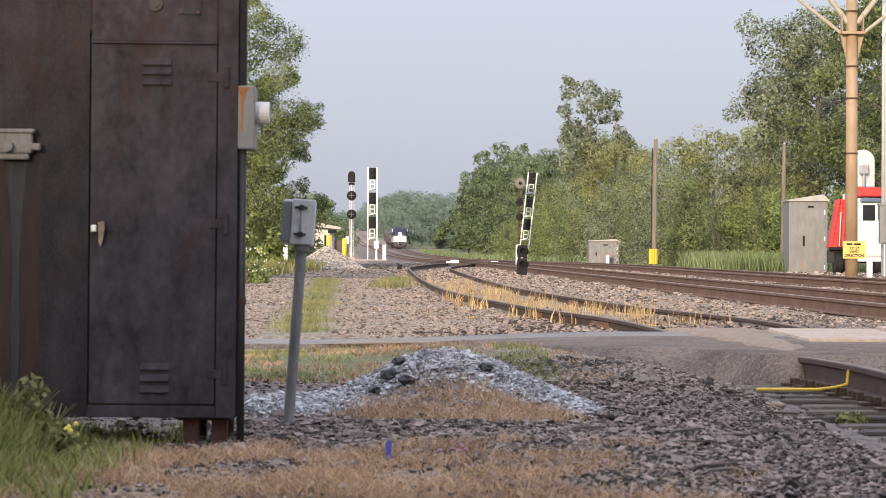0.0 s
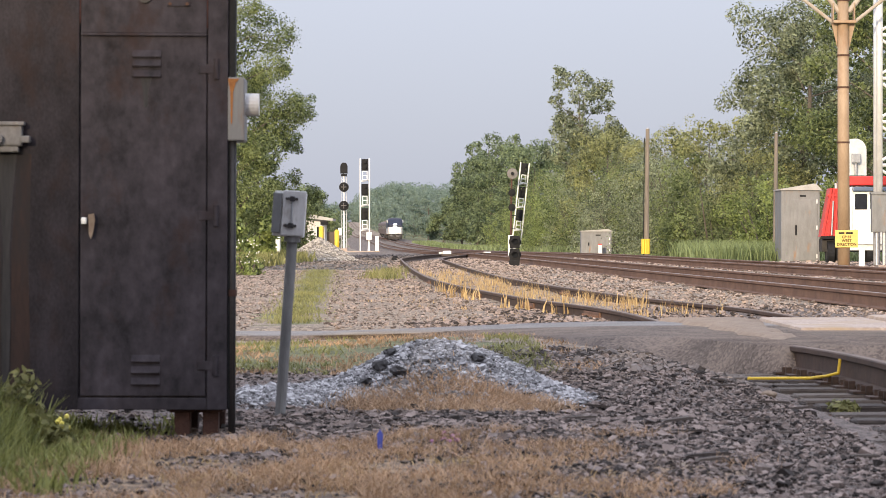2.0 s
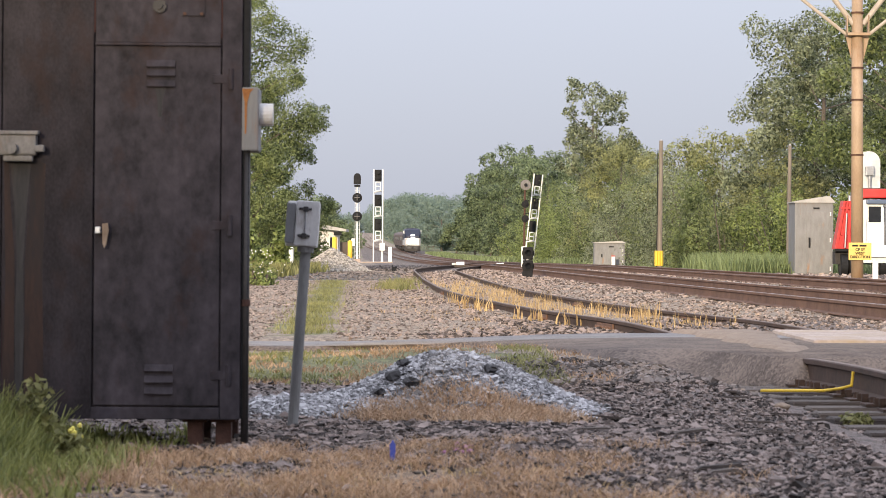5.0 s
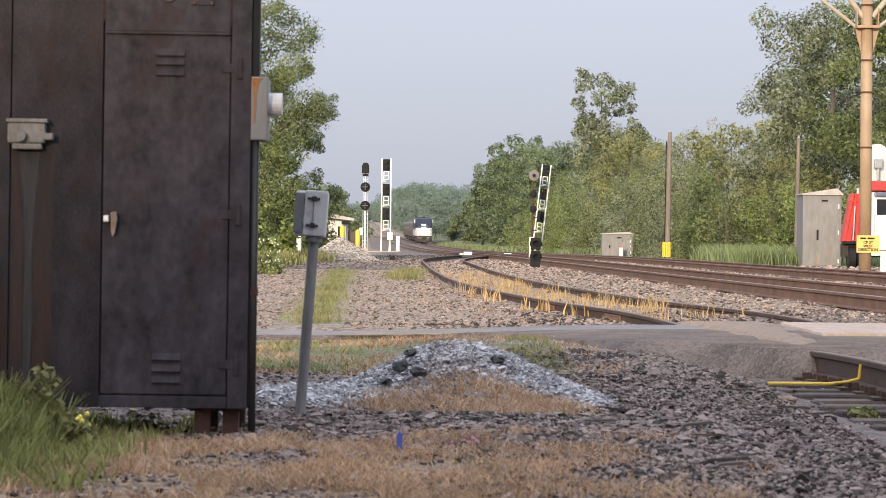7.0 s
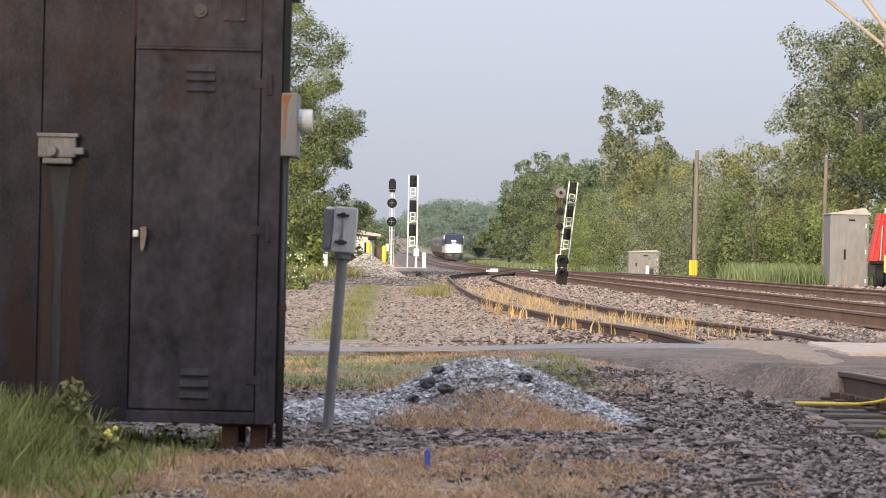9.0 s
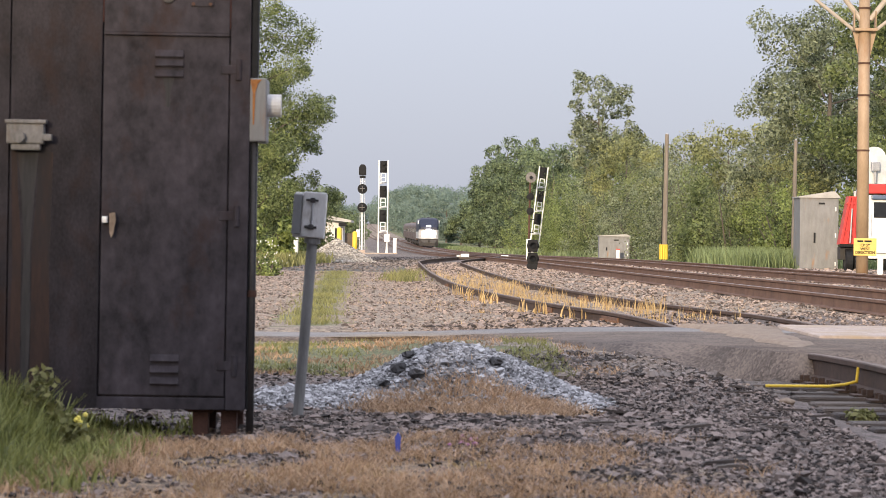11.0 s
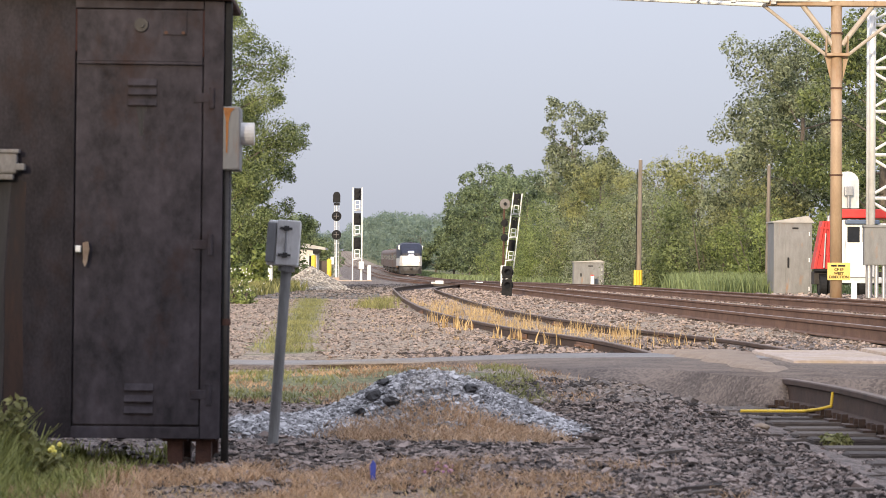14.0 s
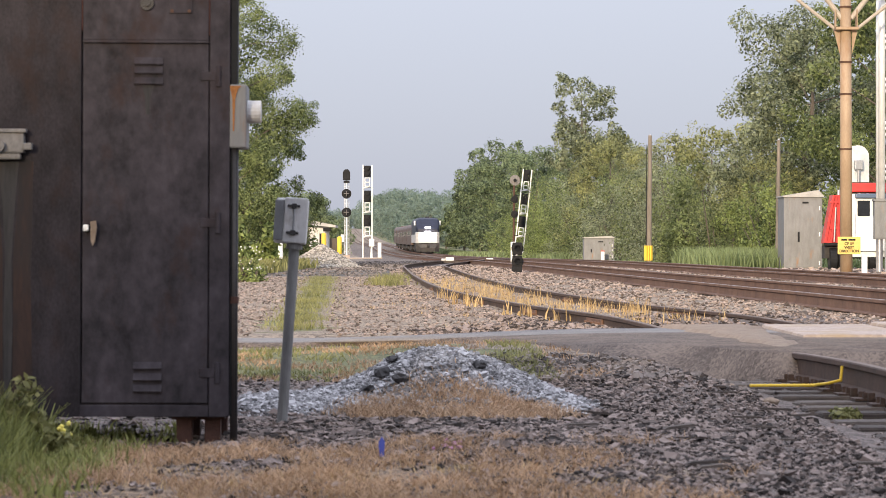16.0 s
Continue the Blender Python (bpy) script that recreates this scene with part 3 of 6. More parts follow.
# ---- tracks ----
RAIL = [(-0.07, 0), (0.07, 0), (0.07, 0.012), (0.012, 0.03), (0.009, 0.13), (0.036, 0.14), (0.036, 0.168), (0.028, 0.175), (-0.028, 0.175), (-0.036, 0.168),
        (-0.036, 0.14), (-0.009, 0.13), (-0.012, 0.03), (-0.07, 0.012)]


def rail_mesh(fx, fz, side, ds, name, parent, label=""):
    """A rail swept along a track, half a gauge to one side; the running surface worn bright."""
    bm = bmesh.new()
    prev = None
    for d in ds:
        slope = float(fx(d + 0.5) - fx(d - 0.5))
        c = 1 / math.hypot(1, slope)
        cx, cy = float(fx(d)) + side * GAUGE / 2 * c, d - side * GAUGE / 2 * slope * c
        zt = float(fz(d)) - RAIL_H
        ring = [bm.verts.new((cx + u * c, cy - u * slope * c, zt + v)) for u, v in RAIL]
        if prev:
            k = len(ring)
            for i in range(k):
                f = bm.faces.new((prev[i], prev[(i + 1) % k], ring[(i + 1) % k], ring[i]))
                f.material_index = 1 if i in (7,) else 0
        else:
            bm.faces.new(ring)
        prev = ring
    bm.faces.new(prev[::-1])
    bmesh.ops.recalc_face_normals(bm, faces=bm.faces)
    return part(name, bm, [M["rail_dull"], M["rail_rust_top"]] if fx is side_x else [M["rail_side"], M["rail_top"]], parent, label)


def tie_mesh():
    me = bpy.data.meshes.new("tie")
    bm = box(-1.3, 1.3, -0.115, 0.115, -0.17, 0.0, 0.012)
    for v in bm.verts:
        v.co += Vector((random.uniform(-0.012, 0.012), random.uniform(-0.006, 0.006), random.uniform(-0.006, 0.002)))
    bm.to_mesh(me)
    bm.free()
    me.materials.append(M["tie"])
    return me


def plate_mesh():
    """Tie plate with four spikes."""
    me = bpy.data.meshes.new("tie_plate")
    bm = box(-0.17, 0.17, -0.09, 0.09, 0, 0.015)
    for x in (-0.1, 0.1):
        for y in (-0.06, 0.06):
            cube(bm, x - 0.018, x + 0.018, y - 0.014, y + 0.014, 0.01, 0.05)
    bm.to_mesh(me)
    bm.free()
    me.materials.append(M["rail_dull"])
    return me


def anchor_mesh():
    """Rail anchor clipped under the foot of a rail."""
    me = bpy.data.meshes.new("rail_anchor")
    bm = box(-0.1, 0.1, -0.015, 0.015, -0.03, 0.0, 0.004)
    cube(bm, -0.1, -0.06, -0.015, 0.015, -0.03, 0.035, 0.004)
    cube(bm, 0.06, 0.1, -0.015, 0.015, -0.03, 0.035, 0.004)
    bm.to_mesh(me)
    bm.free()
    me.materials.append(M["rail_dull"])
    return me


TIE, PLATE, ANCHOR = tie_mesh(), plate_mesh(), anchor_mesh()


def joint_mesh(painted=False):
    """Joint bar with bolts, one side of the web."""
    me = bpy.data.meshes.new("joint_bar")
    bm = box(-0.012, 0.012, -0.45, 0.45, 0.032, 0.128, 0.006)
    for k in range(6):
        y = -0.375 + 0.15 * k
        tube(bm, (-0.045, y, 0.08), (0.0, y, 0.08), 0.02, seg=6)
    bm.to_mesh(me)
    bm.free()
    me.materials.append(M["rail_side"] if not painted else M["yellow"])
    return me


JOINT, JOINT_Y = joint_mesh(), joint_mesh(True)


def loose(name, me, parent, m):
    ob = new(name, me)
    ob.parent = parent
    ob.matrix_basis = m
    return ob


def track(name, label, fx, fz, d0, d1, tie_ds, step, group, plates_to=0, joints=()):
    root = thing(name, label, "railway track", group=group, kind="structure")
    ds = list(np.arange(d0, min(d1, 140), step)) + (list(np.arange(140, d1, 10)) if d1 > 140 else [])
    for s in (-1, 1):
        rail_mesh(fx, fz, s, ds, "rail", root)
    for d in tie_ds:
        slope = float(fx(d + 0.5) - fx(d - 0.5))
        z = float(fz(d)) - RAIL_H - 0.016
        turn = math.degrees(-math.atan(slope))
        j = random.uniform(-0.06, 0.06)
        loose("tie", TIE, root, pose(float(fx(d)) + j, d + random.uniform(-0.03, 0.03), z, 0, random.uniform(-0.4, 0.4), turn + random.uniform(-1.2, 1.2)))
        if d < plates_to:
            for s in (-1, 1):
                px, py = float(fx(d)) + s * GAUGE / 2, d - s * GAUGE / 2 * slope
                loose("tie_plate", PLATE, root, pose(px, py, z - 0.002, 0, 0, turn))
                loose("rail_anchor", ANCHOR, root, pose(px, py - 0.14, z + 0.016, 0, 0, turn))
    for d, s, y in joints:
        slope = float(fx(d + 0.5) - fx(d - 0.5))
        px, py = float(fx(d)) + s * GAUGE / 2 - 0.02, d - s * GAUGE / 2 * slope
        loose("joint_bar", JOINT_Y if y else JOINT, root, pose(px, py, float(fz(d)) - RAIL_H, 0, 0, math.degrees(-math.atan(slope))))
    return root


side_ties = np.concatenate([np.arange(9, 19.2, 0.52), np.arange(24, 75, 0.52)])
side_joints = [(24.6, 1, 1), (25.6, 1, 0), (27.0, -1, 0), (29.5, 1, 0), (31.2, -1, 0), (36.5, -1, 0), (38.0, 1, 0), (48.0, -1, 0), (50.0, 1, 0)]
side_track = track("siding_track", "rusty curving siding track on weathered ties", side_x, side_z, 3, 121, side_ties, 0.5, "railway tracks", 50, side_joints)
main_near = track("main_track", "brown-railed main line track on pale ballast", lambda d: main_x(d) - TRACK_GAP, main_z, 6, 1850, np.arange(24, 90, 0.55), 1.0, "railway tracks", 0)
main_far = track("main_track", "brown-railed main line track on pale ballast", main_x, main_z, 6, 1850, np.arange(38, 110, 0.55), 1.0, "railway tracks", 0)


# ---- equipment cabinet ----
def build_cabinet():
    root = thing("equipment_cabinet", "weathered dark steel trackside equipment cabinet on short legs", "cabinet", pose(-0.944, 10.95, 0, 0, 0.25, 1.2))
    w, dep, z0, z1 = 1.86, 0.62, 0.10, 2.03
    bm = box(-w, 0, 0.006, dep, z0, z1, 0.008)
    body = part("body", bm, M["cabinet"], root)
    # folded front frame: stiles and rails standing proud round the doors
    for x0, x1 in ((-0.088, 0.0), (-1.05, -0.652), (-1.47, -1.42), (-w, -1.79)):
        part("stile", box(x0, x1, -0.012, 0.004, z0, z1, 0.004), M["cabinet_darker_rusty" if x0 == -1.05 else "cabinet"], body)
    for za, zb in ((z0, 0.152), (1.99, z1)):
        part("frame_rail", box(-w + 0.075, -0.09, -0.011, 0.004, za, zb, 0.004), M["cabinet"], body)
    door = part("door", box(-0.646, -0.094, -0.008, 0.003, 0.16, 1.742, 0.004), M["cabinet"], root, "dark steel door with louvres")
    part("door", box(-1.414, -1.056, -0.008, 0.003, 0.16, 1.97, 0.004), M["cabinet_darker_rusty"], root, "darker steel door with rust stains")
    part("upper_panel", box(-0.646, -0.094, -0.009, 0.003, 1.757, 1.985, 0.004), M["cabinet"], root, "dark steel panel above the door")
    part("lip", box(-0.646, -0.094, -0.022, -0.009, 1.744, 1.756, 0.003), M["cabinet"], root)
    part("rust_seam", box(-0.652, -0.646, -0.010, 0.0, 1.80, 1.985), M["seam_red"], root)
    part("rust_seam", box(-0.094, -0.088, -0.010, 0.0, 1.78, 1.985), M["seam_red"], root)
    # added black strip that stands in for shade on the right side face
    part("corner_strip", box(0.002, 0.032, 0.006, 0.05, z0, z1 - 0.002, 0.003), M["black"], root, "added black strip over the shaded cabinet side")
    part("runoff_streak", prism(bmesh.new(), [(-0.385, 1.56), (-0.335, 1.56), (-0.35, 1.5), (-0.352, 1.43), (-0.37, 1.43), (-0.372, 1.5)], -0.0094, -0.0081), M["runoff"], root)
    for z in (1.665, 1.625, 1.578, 0.325, 0.275, 0.225):
        bm = prism(bmesh.new(), [(-0.007, 0.019), (-0.021, -0.012), (-0.018, -0.017), (-0.007, -0.017)], 0.295, 0.42)
        bmesh.ops.transform(bm, matrix=pose(0, 0, z, 0, 0, 90), verts=bm.verts)
        part("louvre", bm, M["cabinet"], door)
    for z in (1.60, 0.955, 0.295):
        bm = box(-0.13, -0.05, -0.014, -0.008, z - 0.02, z + 0.02, 0.003)
        tube(bm, (-0.05, -0.014, z - 0.045), (-0.05, -0.014, z + 0.045), 0.012)
        part("hinge", bm, M["cabinet"], door)
    bm = prism(bmesh.new(), [(-0.607, 0.958), (-0.583, 0.962), (-0.578, 0.93), (-0.588, 0.868), (-0.597, 0.852), (-0.604, 0.87)], -0.045, -0.028)
    tube(bm, (-0.594, -0.04, 0.945), (-0.594, -0.006, 0.945), 0.01)
    part("handle", bm, M["rock_tan"], door, "worn tan tapered door handle")
    part("padlock", box(-0.64, -0.615, -0.035, -0.009, 0.915, 0.945, 0.005), M["alu"], door, "bright metal padlock")
    bm = bar((-0.365, -0.022, 1.918), (-0.365, 0.0, 1.918), 0.03, seg=18)
    tube(bm, (-0.365, -0.03, 1.918), (-0.365, -0.02, 1.918), 0.014)
    part("vent_knob", bm, M["cabinet_dark"], root)
    part("cover_plate", box(-0.27, -0.165, -0.014, -0.008, 1.875, 1.985, 0.003), M["cabinet"], root)
    for x in (-0.255, -0.18):
        part("bolt", bar((x, -0.02, 1.885), (x, -0.012, 1.885), 0.008, seg=8), M["rust"], root)
    # roof with a rolled edge
    bm = box(-w - 0.03, 0.035, -0.05, dep + 0.05, z1, z1 + 0.03, 0.012)
    cube(bm, -w - 0.01, 0.015, -0.03, dep + 0.03, z1 + 0.03, z1 + 0.05, 0.01)
    part("roof", bm, M["rust"], root, "rust-brown sheet roof with an overhang")
    for x in (-0.075, -0.2, -0.9, -1.03, -1.7, -1.82):
        bm = box(x - 0.035, x + 0.035, 0.05, 0.12, -0.03, z0, 0.004)
        cube(bm, x - 0.055, x + 0.055, 0.03, 0.14, z0 - 0.014, z0 - 0.001, 0.003)
        part("leg", bm, M["rust_dark"], root, "rusty steel leg")
        part("leg", box(x - 0.035, x + 0.035, 0.5, 0.57, -0.03, z0, 0.004), M["rust_dark"], root)
    # switch box with its cable duct on the front
    sb = part("switch_box", box(-1.06, -0.895, -0.07, -0.012, 1.255, 1.345, 0.01), M["weathered"], root, "grey cast junction box")
    bm = box(-1.065, -0.885, -0.078, -0.02, 1.345, 1.362, 0.004)
    cube(bm, -0.9, -0.86, -0.075, -0.03, 1.27, 1.30, 0.005)
    cube(bm, -1.04, -0.91, -0.064, -0.02, 1.228, 1.255, 0.008)
    tube(bm, (-1.0, -0.1, 1.285), (-1.0, -0.06, 1.285), 0.025, seg=14)
    part("fitting", bm, M["weathered"], sb)
    part("runoff_streak", prism(bmesh.new(), [(-1.015, 1.22), (-0.925, 1.22), (-0.94, 1.05), (-0.955, 0.8), (-0.95, 0.45), (-0.958, 0.18), (-0.985, 0.18), (-0.99, 0.5), (-0.982, 0.8), (-0.997, 1.05)], -0.0136, -0.0119),
         M["runoff"], root, "pale streak of runoff below the junction box")
    for s, w2 in ((-1, 0.022), (1, 0.06)):
        x = -0.97 + s * 0.02
        part("rust_streak", prism(bmesh.new(), [(x + s * 0.03, 1.24), (x + s * (0.03 + w2), 1.22), (x + s * (0.02 + w2), 0.7), (x + s * (0.03 + w2), 0.17), (x, 0.17), (x + s * 0.004, 0.5), (x + s * 0.003, 0.8), (x + s * 0.022, 1.05)][::s], -0.0132, -0.0119),
             M["rust_run"], root, "dark rust streak down the door")
    # meter box and riser on the side
    mb = part("meter_box", box(-0.004, 0.072, -0.01, 0.22, 1.285, 1.565, 0.008), M["rusty_box"], root, "grey meter box streaked with rust")
    part("meter", bar((0.072, 0.1, 1.45), (0.132, 0.1, 1.45), 0.05, seg=20), M["grey_light"], mb, "round white meter")
    part("rust_mark", prism(bmesh.new(), [(0.0, 1.558), (0.05, 1.558), (0.034, 1.54), (0.023, 1.5), (0.019, 1.36), (0.013, 1.36), (0.011, 1.5), (0.003, 1.54)], -0.0145, -0.011), M["rust_streak"], mb, "orange rust streak")
    part("riser_pipe", bar((0.02, 0.02, -0.02), (0.02, 0.02, 1.29), 0.017, seg=14), M["cabinet_dark"], root, "dark conduit pipe", True)
    bm = bar((0.02, 0.02, 0.6), (0.02, 0.02, 0.63), 0.022)
    part("pipe_clamp", bm, M["rust_dark"], root)


build_cabinet()


def build_post_box():
    root = thing("junction_box_post", "grey metal junction box on a leaning steel post", "junction box", pose(-0.783, 12.1, 0, 0, 4.0, 0))
    part("post", bar((0, 0, -0.2), (0, 0, 0.9), 0.026, seg=14), M["post_grey"], root, "dull galvanised pipe post")
    b = part("box", box(-0.1, 0.052, -0.03, 0.12, 0.865, 1.085, 0.01), M["grey_light"], root)
    part("cover", box(-0.056, 0.056, -0.05, -0.03, 0.87, 1.09, 0.006), M["grey_light"], b)
    part("side_cover", box(-0.104, -0.06, -0.045, -0.031, 0.88, 1.075, 0.005), M["grey_box"], b)
    for z in (0.92, 1.05):
        bm = box(-0.022, 0.003, -0.066, -0.05, z - 0.012, z + 0.012, 0.003)
        tube(bm, (-0.042, -0.058, z), (0.018, -0.058, z), 0.006, seg=8)
        part("latch", bm, M["cabinet_dark"], b)
    part("latch_rod", bar((-0.008, -0.058, 0.92), (-0.008, -0.058, 1.05), 0.005, seg=8), M["galv"], b)
    bm = bar((0, 0, 0.84), (0, 0, 0.868), 0.04, seg=12)
    part("collar", bm, M["post_grey"], root)


build_post_box()


# ---- loose stone, gravel heaps and grass ----
def scatter(k, x0, x1, d0, d1, near=True):
    """Points over a stretch of ground, thicker towards the lens."""
    u = RNG.random(k)
    d = d0 * (d1 / d0) ** u if near else d0 + (d1 - d0) * u
    x = RNG.uniform(x0, x1, k)
    return x, d


def on_ground(x, d, lift=0.0):
    return np.stack([x, d, ground_z(x, d) + lumps(x, d) + lift], -1)


x, d = scatter(72000, -0.3, 4.2, 8.0, 18.2)
keep = (x - side_x(d) < -1.42) | (RNG.random(len(x)) < 0.3)
keep &= (x > 0.9 - 0.9 * RNG.random(len(x))) | (d > 9.6)
x, d = x[keep], d[keep]
stones("dark_ballast", on_ground(x, d), RNG.gamma(2.2, 0.0049, len(x)).clip(0.005, 0.06), M["stone_dark"], "dark grey crushed stone beside the siding", 0.3, 0.75)
x, d = scatter(11000, -2.4, 1.2, 10.4, 16.5)
stones("dark_ballast", on_ground(x, d), RNG.gamma(2.2, 0.0066, len(x)).clip(0.006, 0.06), M["stone_dark"], "dark stones strewn over bare soil", 0.35, 0.55)
x, d = scatter(9000, -1.0, 1.3, 9.5, 12.3)
stones("dark_ballast", on_ground(x, d), RNG.gamma(2.2, 0.0062, len(x)).clip(0.006, 0.055), M["stone_dark"], "dark stones trodden into bare soil", 0.35, 0.55)
x, d = scatter(5000, -1.8, 1.0, 8.0, 10.6)
stones("gravel", on_ground(x, d), RNG.gamma(2.4, 0.0042, len(x)).clip(0.005, 0.035), M["stone_dark"], "sparse grey stones among dry grass")
# pale ballast of siding and main tracks
x, d = scatter(56000, -3.0, 9.0, 23.8, 100.0)
s = x - side_x(d)
o = x - (main_x(d) - TRACK_GAP / 2)
keep = (s > -1.0 - 1.0 * RNG.random(len(x))) & (o < 3.4) & ~((np.abs(s) < 0.95) & (d < 62) & (RNG.random(len(x)) < 0.75))
keep &= ~((np.abs(s - 0.75) < 0.09) | (np.abs(s + 0.75) < 0.09))
x, d = x[keep], d[keep]
stones("pale_ballast", on_ground(x, d), RNG.gamma(4, 0.0085, len(x)).clip(0.014, 0.085) * (0.32 + 0.0095 * d), M["stone_warm"], "pale sunlit ballast between the tracks")
x, d = scatter(12000, -0.8, 3.6, 23.5, 30)
s = x - side_x(d)
keep = (s > -1.6 - 1.4 * smooth(27.5, 25, d)) & (s < 1.2) & ((np.abs(s) > 0.92) | (RNG.random(len(x)) < 0.3)) & ~((np.abs(s - 0.75) < 0.09) | (np.abs(s + 0.75) < 0.09))
x, d = x[keep], d[keep]
stones("dark_ballast", on_ground(x, d, 0.004), RNG.gamma(4, 0.0068, len(x)).clip(0.012, 0.06), M["stone_dark"], "dark grey ballast along the siding")
x, d = scatter(26000, -5.0, 1.3, 23.3, 70)
keep = (x < side_x(d) - 0.9) & (np.abs(x + 0.5 + 0.041 * d) > 0.35)
x, d = x[keep], d[keep]
stones("gravel", on_ground(x, d), RNG.gamma(4, 0.0048, len(x)).clip(0.008, 0.04) * (0.7 + 0.007 * d), M["stone_warm"], "fine pale gravel of the lane")
x, d = scatter(4200, 0.3, 2.35, 15.6, 18.6)
stones("gravel", on_ground(x, d, 0.0), RNG.gamma(3, 0.0068, len(x)).clip(0.008, 0.065), M["stone_grey"], "brownish gravel on the road shoulder")


x, d = scatter(5200, -7.0, 1.0, 87, 140)
keep = x < np.where(d < 121, side_x(np.minimum(d, 121)) - 1.0, main_x(d) - TRACK_GAP - 1.2)
stones("gravel", on_ground(x, d)[keep], RNG.uniform(0.03, 0.12, keep.sum()), M["stone_grey"], "dark coarse gravel beside the turnout")
x, d = scatter(1200, -7.0, -1.8, 70, 88)
stones("gravel", on_ground(x, d, 0.03), RNG.uniform(0.02, 0.07, len(x)), M["stone_grey"], "loose stones strewn over the dark lane")


def heap_z(x, d):
    z = 0.305 * np.exp(-(np.abs((x - 0.06) / np.where(x < 0.06, 0.53, 0.46)) ** 2.2)) * np.exp(-(np.abs((d - 13.7) / 0.68) ** 2.2))
    z = np.maximum(z, 0.045 * np.exp(-(((x + 0.78) / 0.34) ** 2) - ((d - 13.3) / 0.7) ** 2))
    return z + 0.02 * np.sin(7 * x + 3 * d) * (z > 0.05)


def build_heap():
    us, vs = np.linspace(-1.7, 1.2, 60), np.linspace(12.3, 15.2, 50)
    uu, vv = np.meshgrid(us, vs)
    zz = ground_z(uu, vv) + lumps(uu, vv) + heap_z(uu, vv) - 0.02
    w = len(us)
    i, j = np.meshgrid(np.arange(len(vs) - 1), np.arange(w - 1), indexing="ij")
    q = (i * w + j).ravel()
    ob = raw("gravel_heap", np.stack([uu, vv, zz], -1).reshape(-1, 3), np.stack([q, q + 1, q + w + 1, q + w], -1), M["heap"])
    tagged(ob, "low heap of bluish-grey crushed stone on bare soil", "gravel heap", kind="stuff")
    k = 52000
    x, d = RNG.uniform(-1.5, 0.95, k), RNG.uniform(12.5, 14.3, k)
    z = heap_z(x, d)
    keep = z > 0.008 + 0.03 * RNG.random(k)
    x, d, z = x[keep], d[keep], z[keep]
    stones("crushed_stone", np.stack([x, d, ground_z(x, d) + lumps(x, d) + z - 0.012], -1), RNG.gamma(3.0, 0.0036, len(x)).clip(0.006, 0.04), M["stone_blue"],
           "bluish-grey crushed stone heaped on the ground", 0.2)
    for x, d, s2 in ((-0.32, 13.35, 0.1), (-0.4, 13.2, 0.08), (-0.27, 13.5, 0.07), (0.2, 13.35, 0.08), (0.46, 13.05, 0.06), (-0.22, 13.15, 0.09)):
        bm = bmesh.new()
        bmesh.ops.create_icosphere(bm, subdivisions=2, radius=s2 * 0.62)
        for v in bm.verts:
            v.co = v.co * (0.8 + 0.45 * noise.noise(v.co * 22 + Vector((x, d, 0)) * 9)) * 1.0
            v.co.z *= 0.55
        for v in bm.verts:
            v.co += Vector((random.uniform(-1, 1), random.uniform(-1, 1), random.uniform(-1, 1))) * s2 * 0.12
        c = part("earth_clod", bm, M["cabinet_dark"])
        c.matrix_basis = pose(x, d, float(ground_z(x, d) + lumps(x, d) + heap_z(x, d)) + 0.015, 0, 0, x * 300)
        tagged(c, "dark clod of earth lying on crushed stone", "clod", "clods on the heap")


build_heap()


def build_far_heap():
    k = 8000
    x, d = RNG.uniform(-6.4, -2.8, k), RNG.uniform(97, 104, k)
    z = np.maximum(0, 1.0 - 0.6 * np.sqrt(((x + 4.9) * 1.0) ** 2 + ((d - 100.5) * 0.5) ** 2))
    keep = z > 0.02
    x, d, z = x[keep], d[keep], z[keep]
    stones("crushed_stone", np.stack([x, d, ground_z(x, d) + z - 0.05], -1), RNG.uniform(0.03, 0.085, len(x)), M["stone_heap"], "pale rock heap beside the lane", 0.2)
    bm = bmesh.new()
    bmesh.ops.create_cone(bm, cap_ends=True, segments=20, radius1=1.6, radius2=0.1, depth=0.95, matrix=pose(-4.9, 100.5, 0.42))
    tagged(part("rock_heap", bm, M["stone_heap"]), "pale heap of broken rock", "rock heap", kind="stuff")


build_far_heap()


def tufts(k, x0, x1, d0, d1, spread, per):
    """Blade roots gathered in tufts."""
    cx, cd = scatter(k, x0, x1, d0, d1)
    x = np.repeat(cx, per) + RNG.normal(0, spread, k * per)
    d = np.repeat(cd, per) + RNG.normal(0, spread, k * per)
    return x, d


x, d = tufts(300, -2.6, -1.3, 8.2, 10.6, 0.05, 34)
h = RNG.uniform(0.07, 0.26, len(x)) * (0.35 + 0.85 * smooth(-1.45, -1.95, x))
blades("green_grass", on_ground(x, d, -0.01), h, M["turf"], "tall green grass at the foot of the cabinet", 0.5, 0.005)
x, d = tufts(60, -2.7, -1.2, 10.9, 11.9, 0.06, 22)
blades("weeds", on_ground(x, d, -0.01), RNG.uniform(0.02, 0.075, len(x)), M["turf"], "low weeds growing under the raised cabinet", 0.6, 0.006, "weed")
x, d = tufts(1900, -2.2, 1.2, 8.0, 10.7, 0.06, 22)
patch = np.sin(3.1 * x + 1.3) + np.sin(5.3 * d + 1.7 * x) + np.sin(7.7 * x - 2.9 * d + 0.6) + 1.2 * smooth(0.3, -0.9, x)
keep = (patch > 0.1) & (RNG.random(len(x)) < 0.35 + 0.65 * smooth(1.1, 0.2, x))
x, d = x[keep], d[keep]
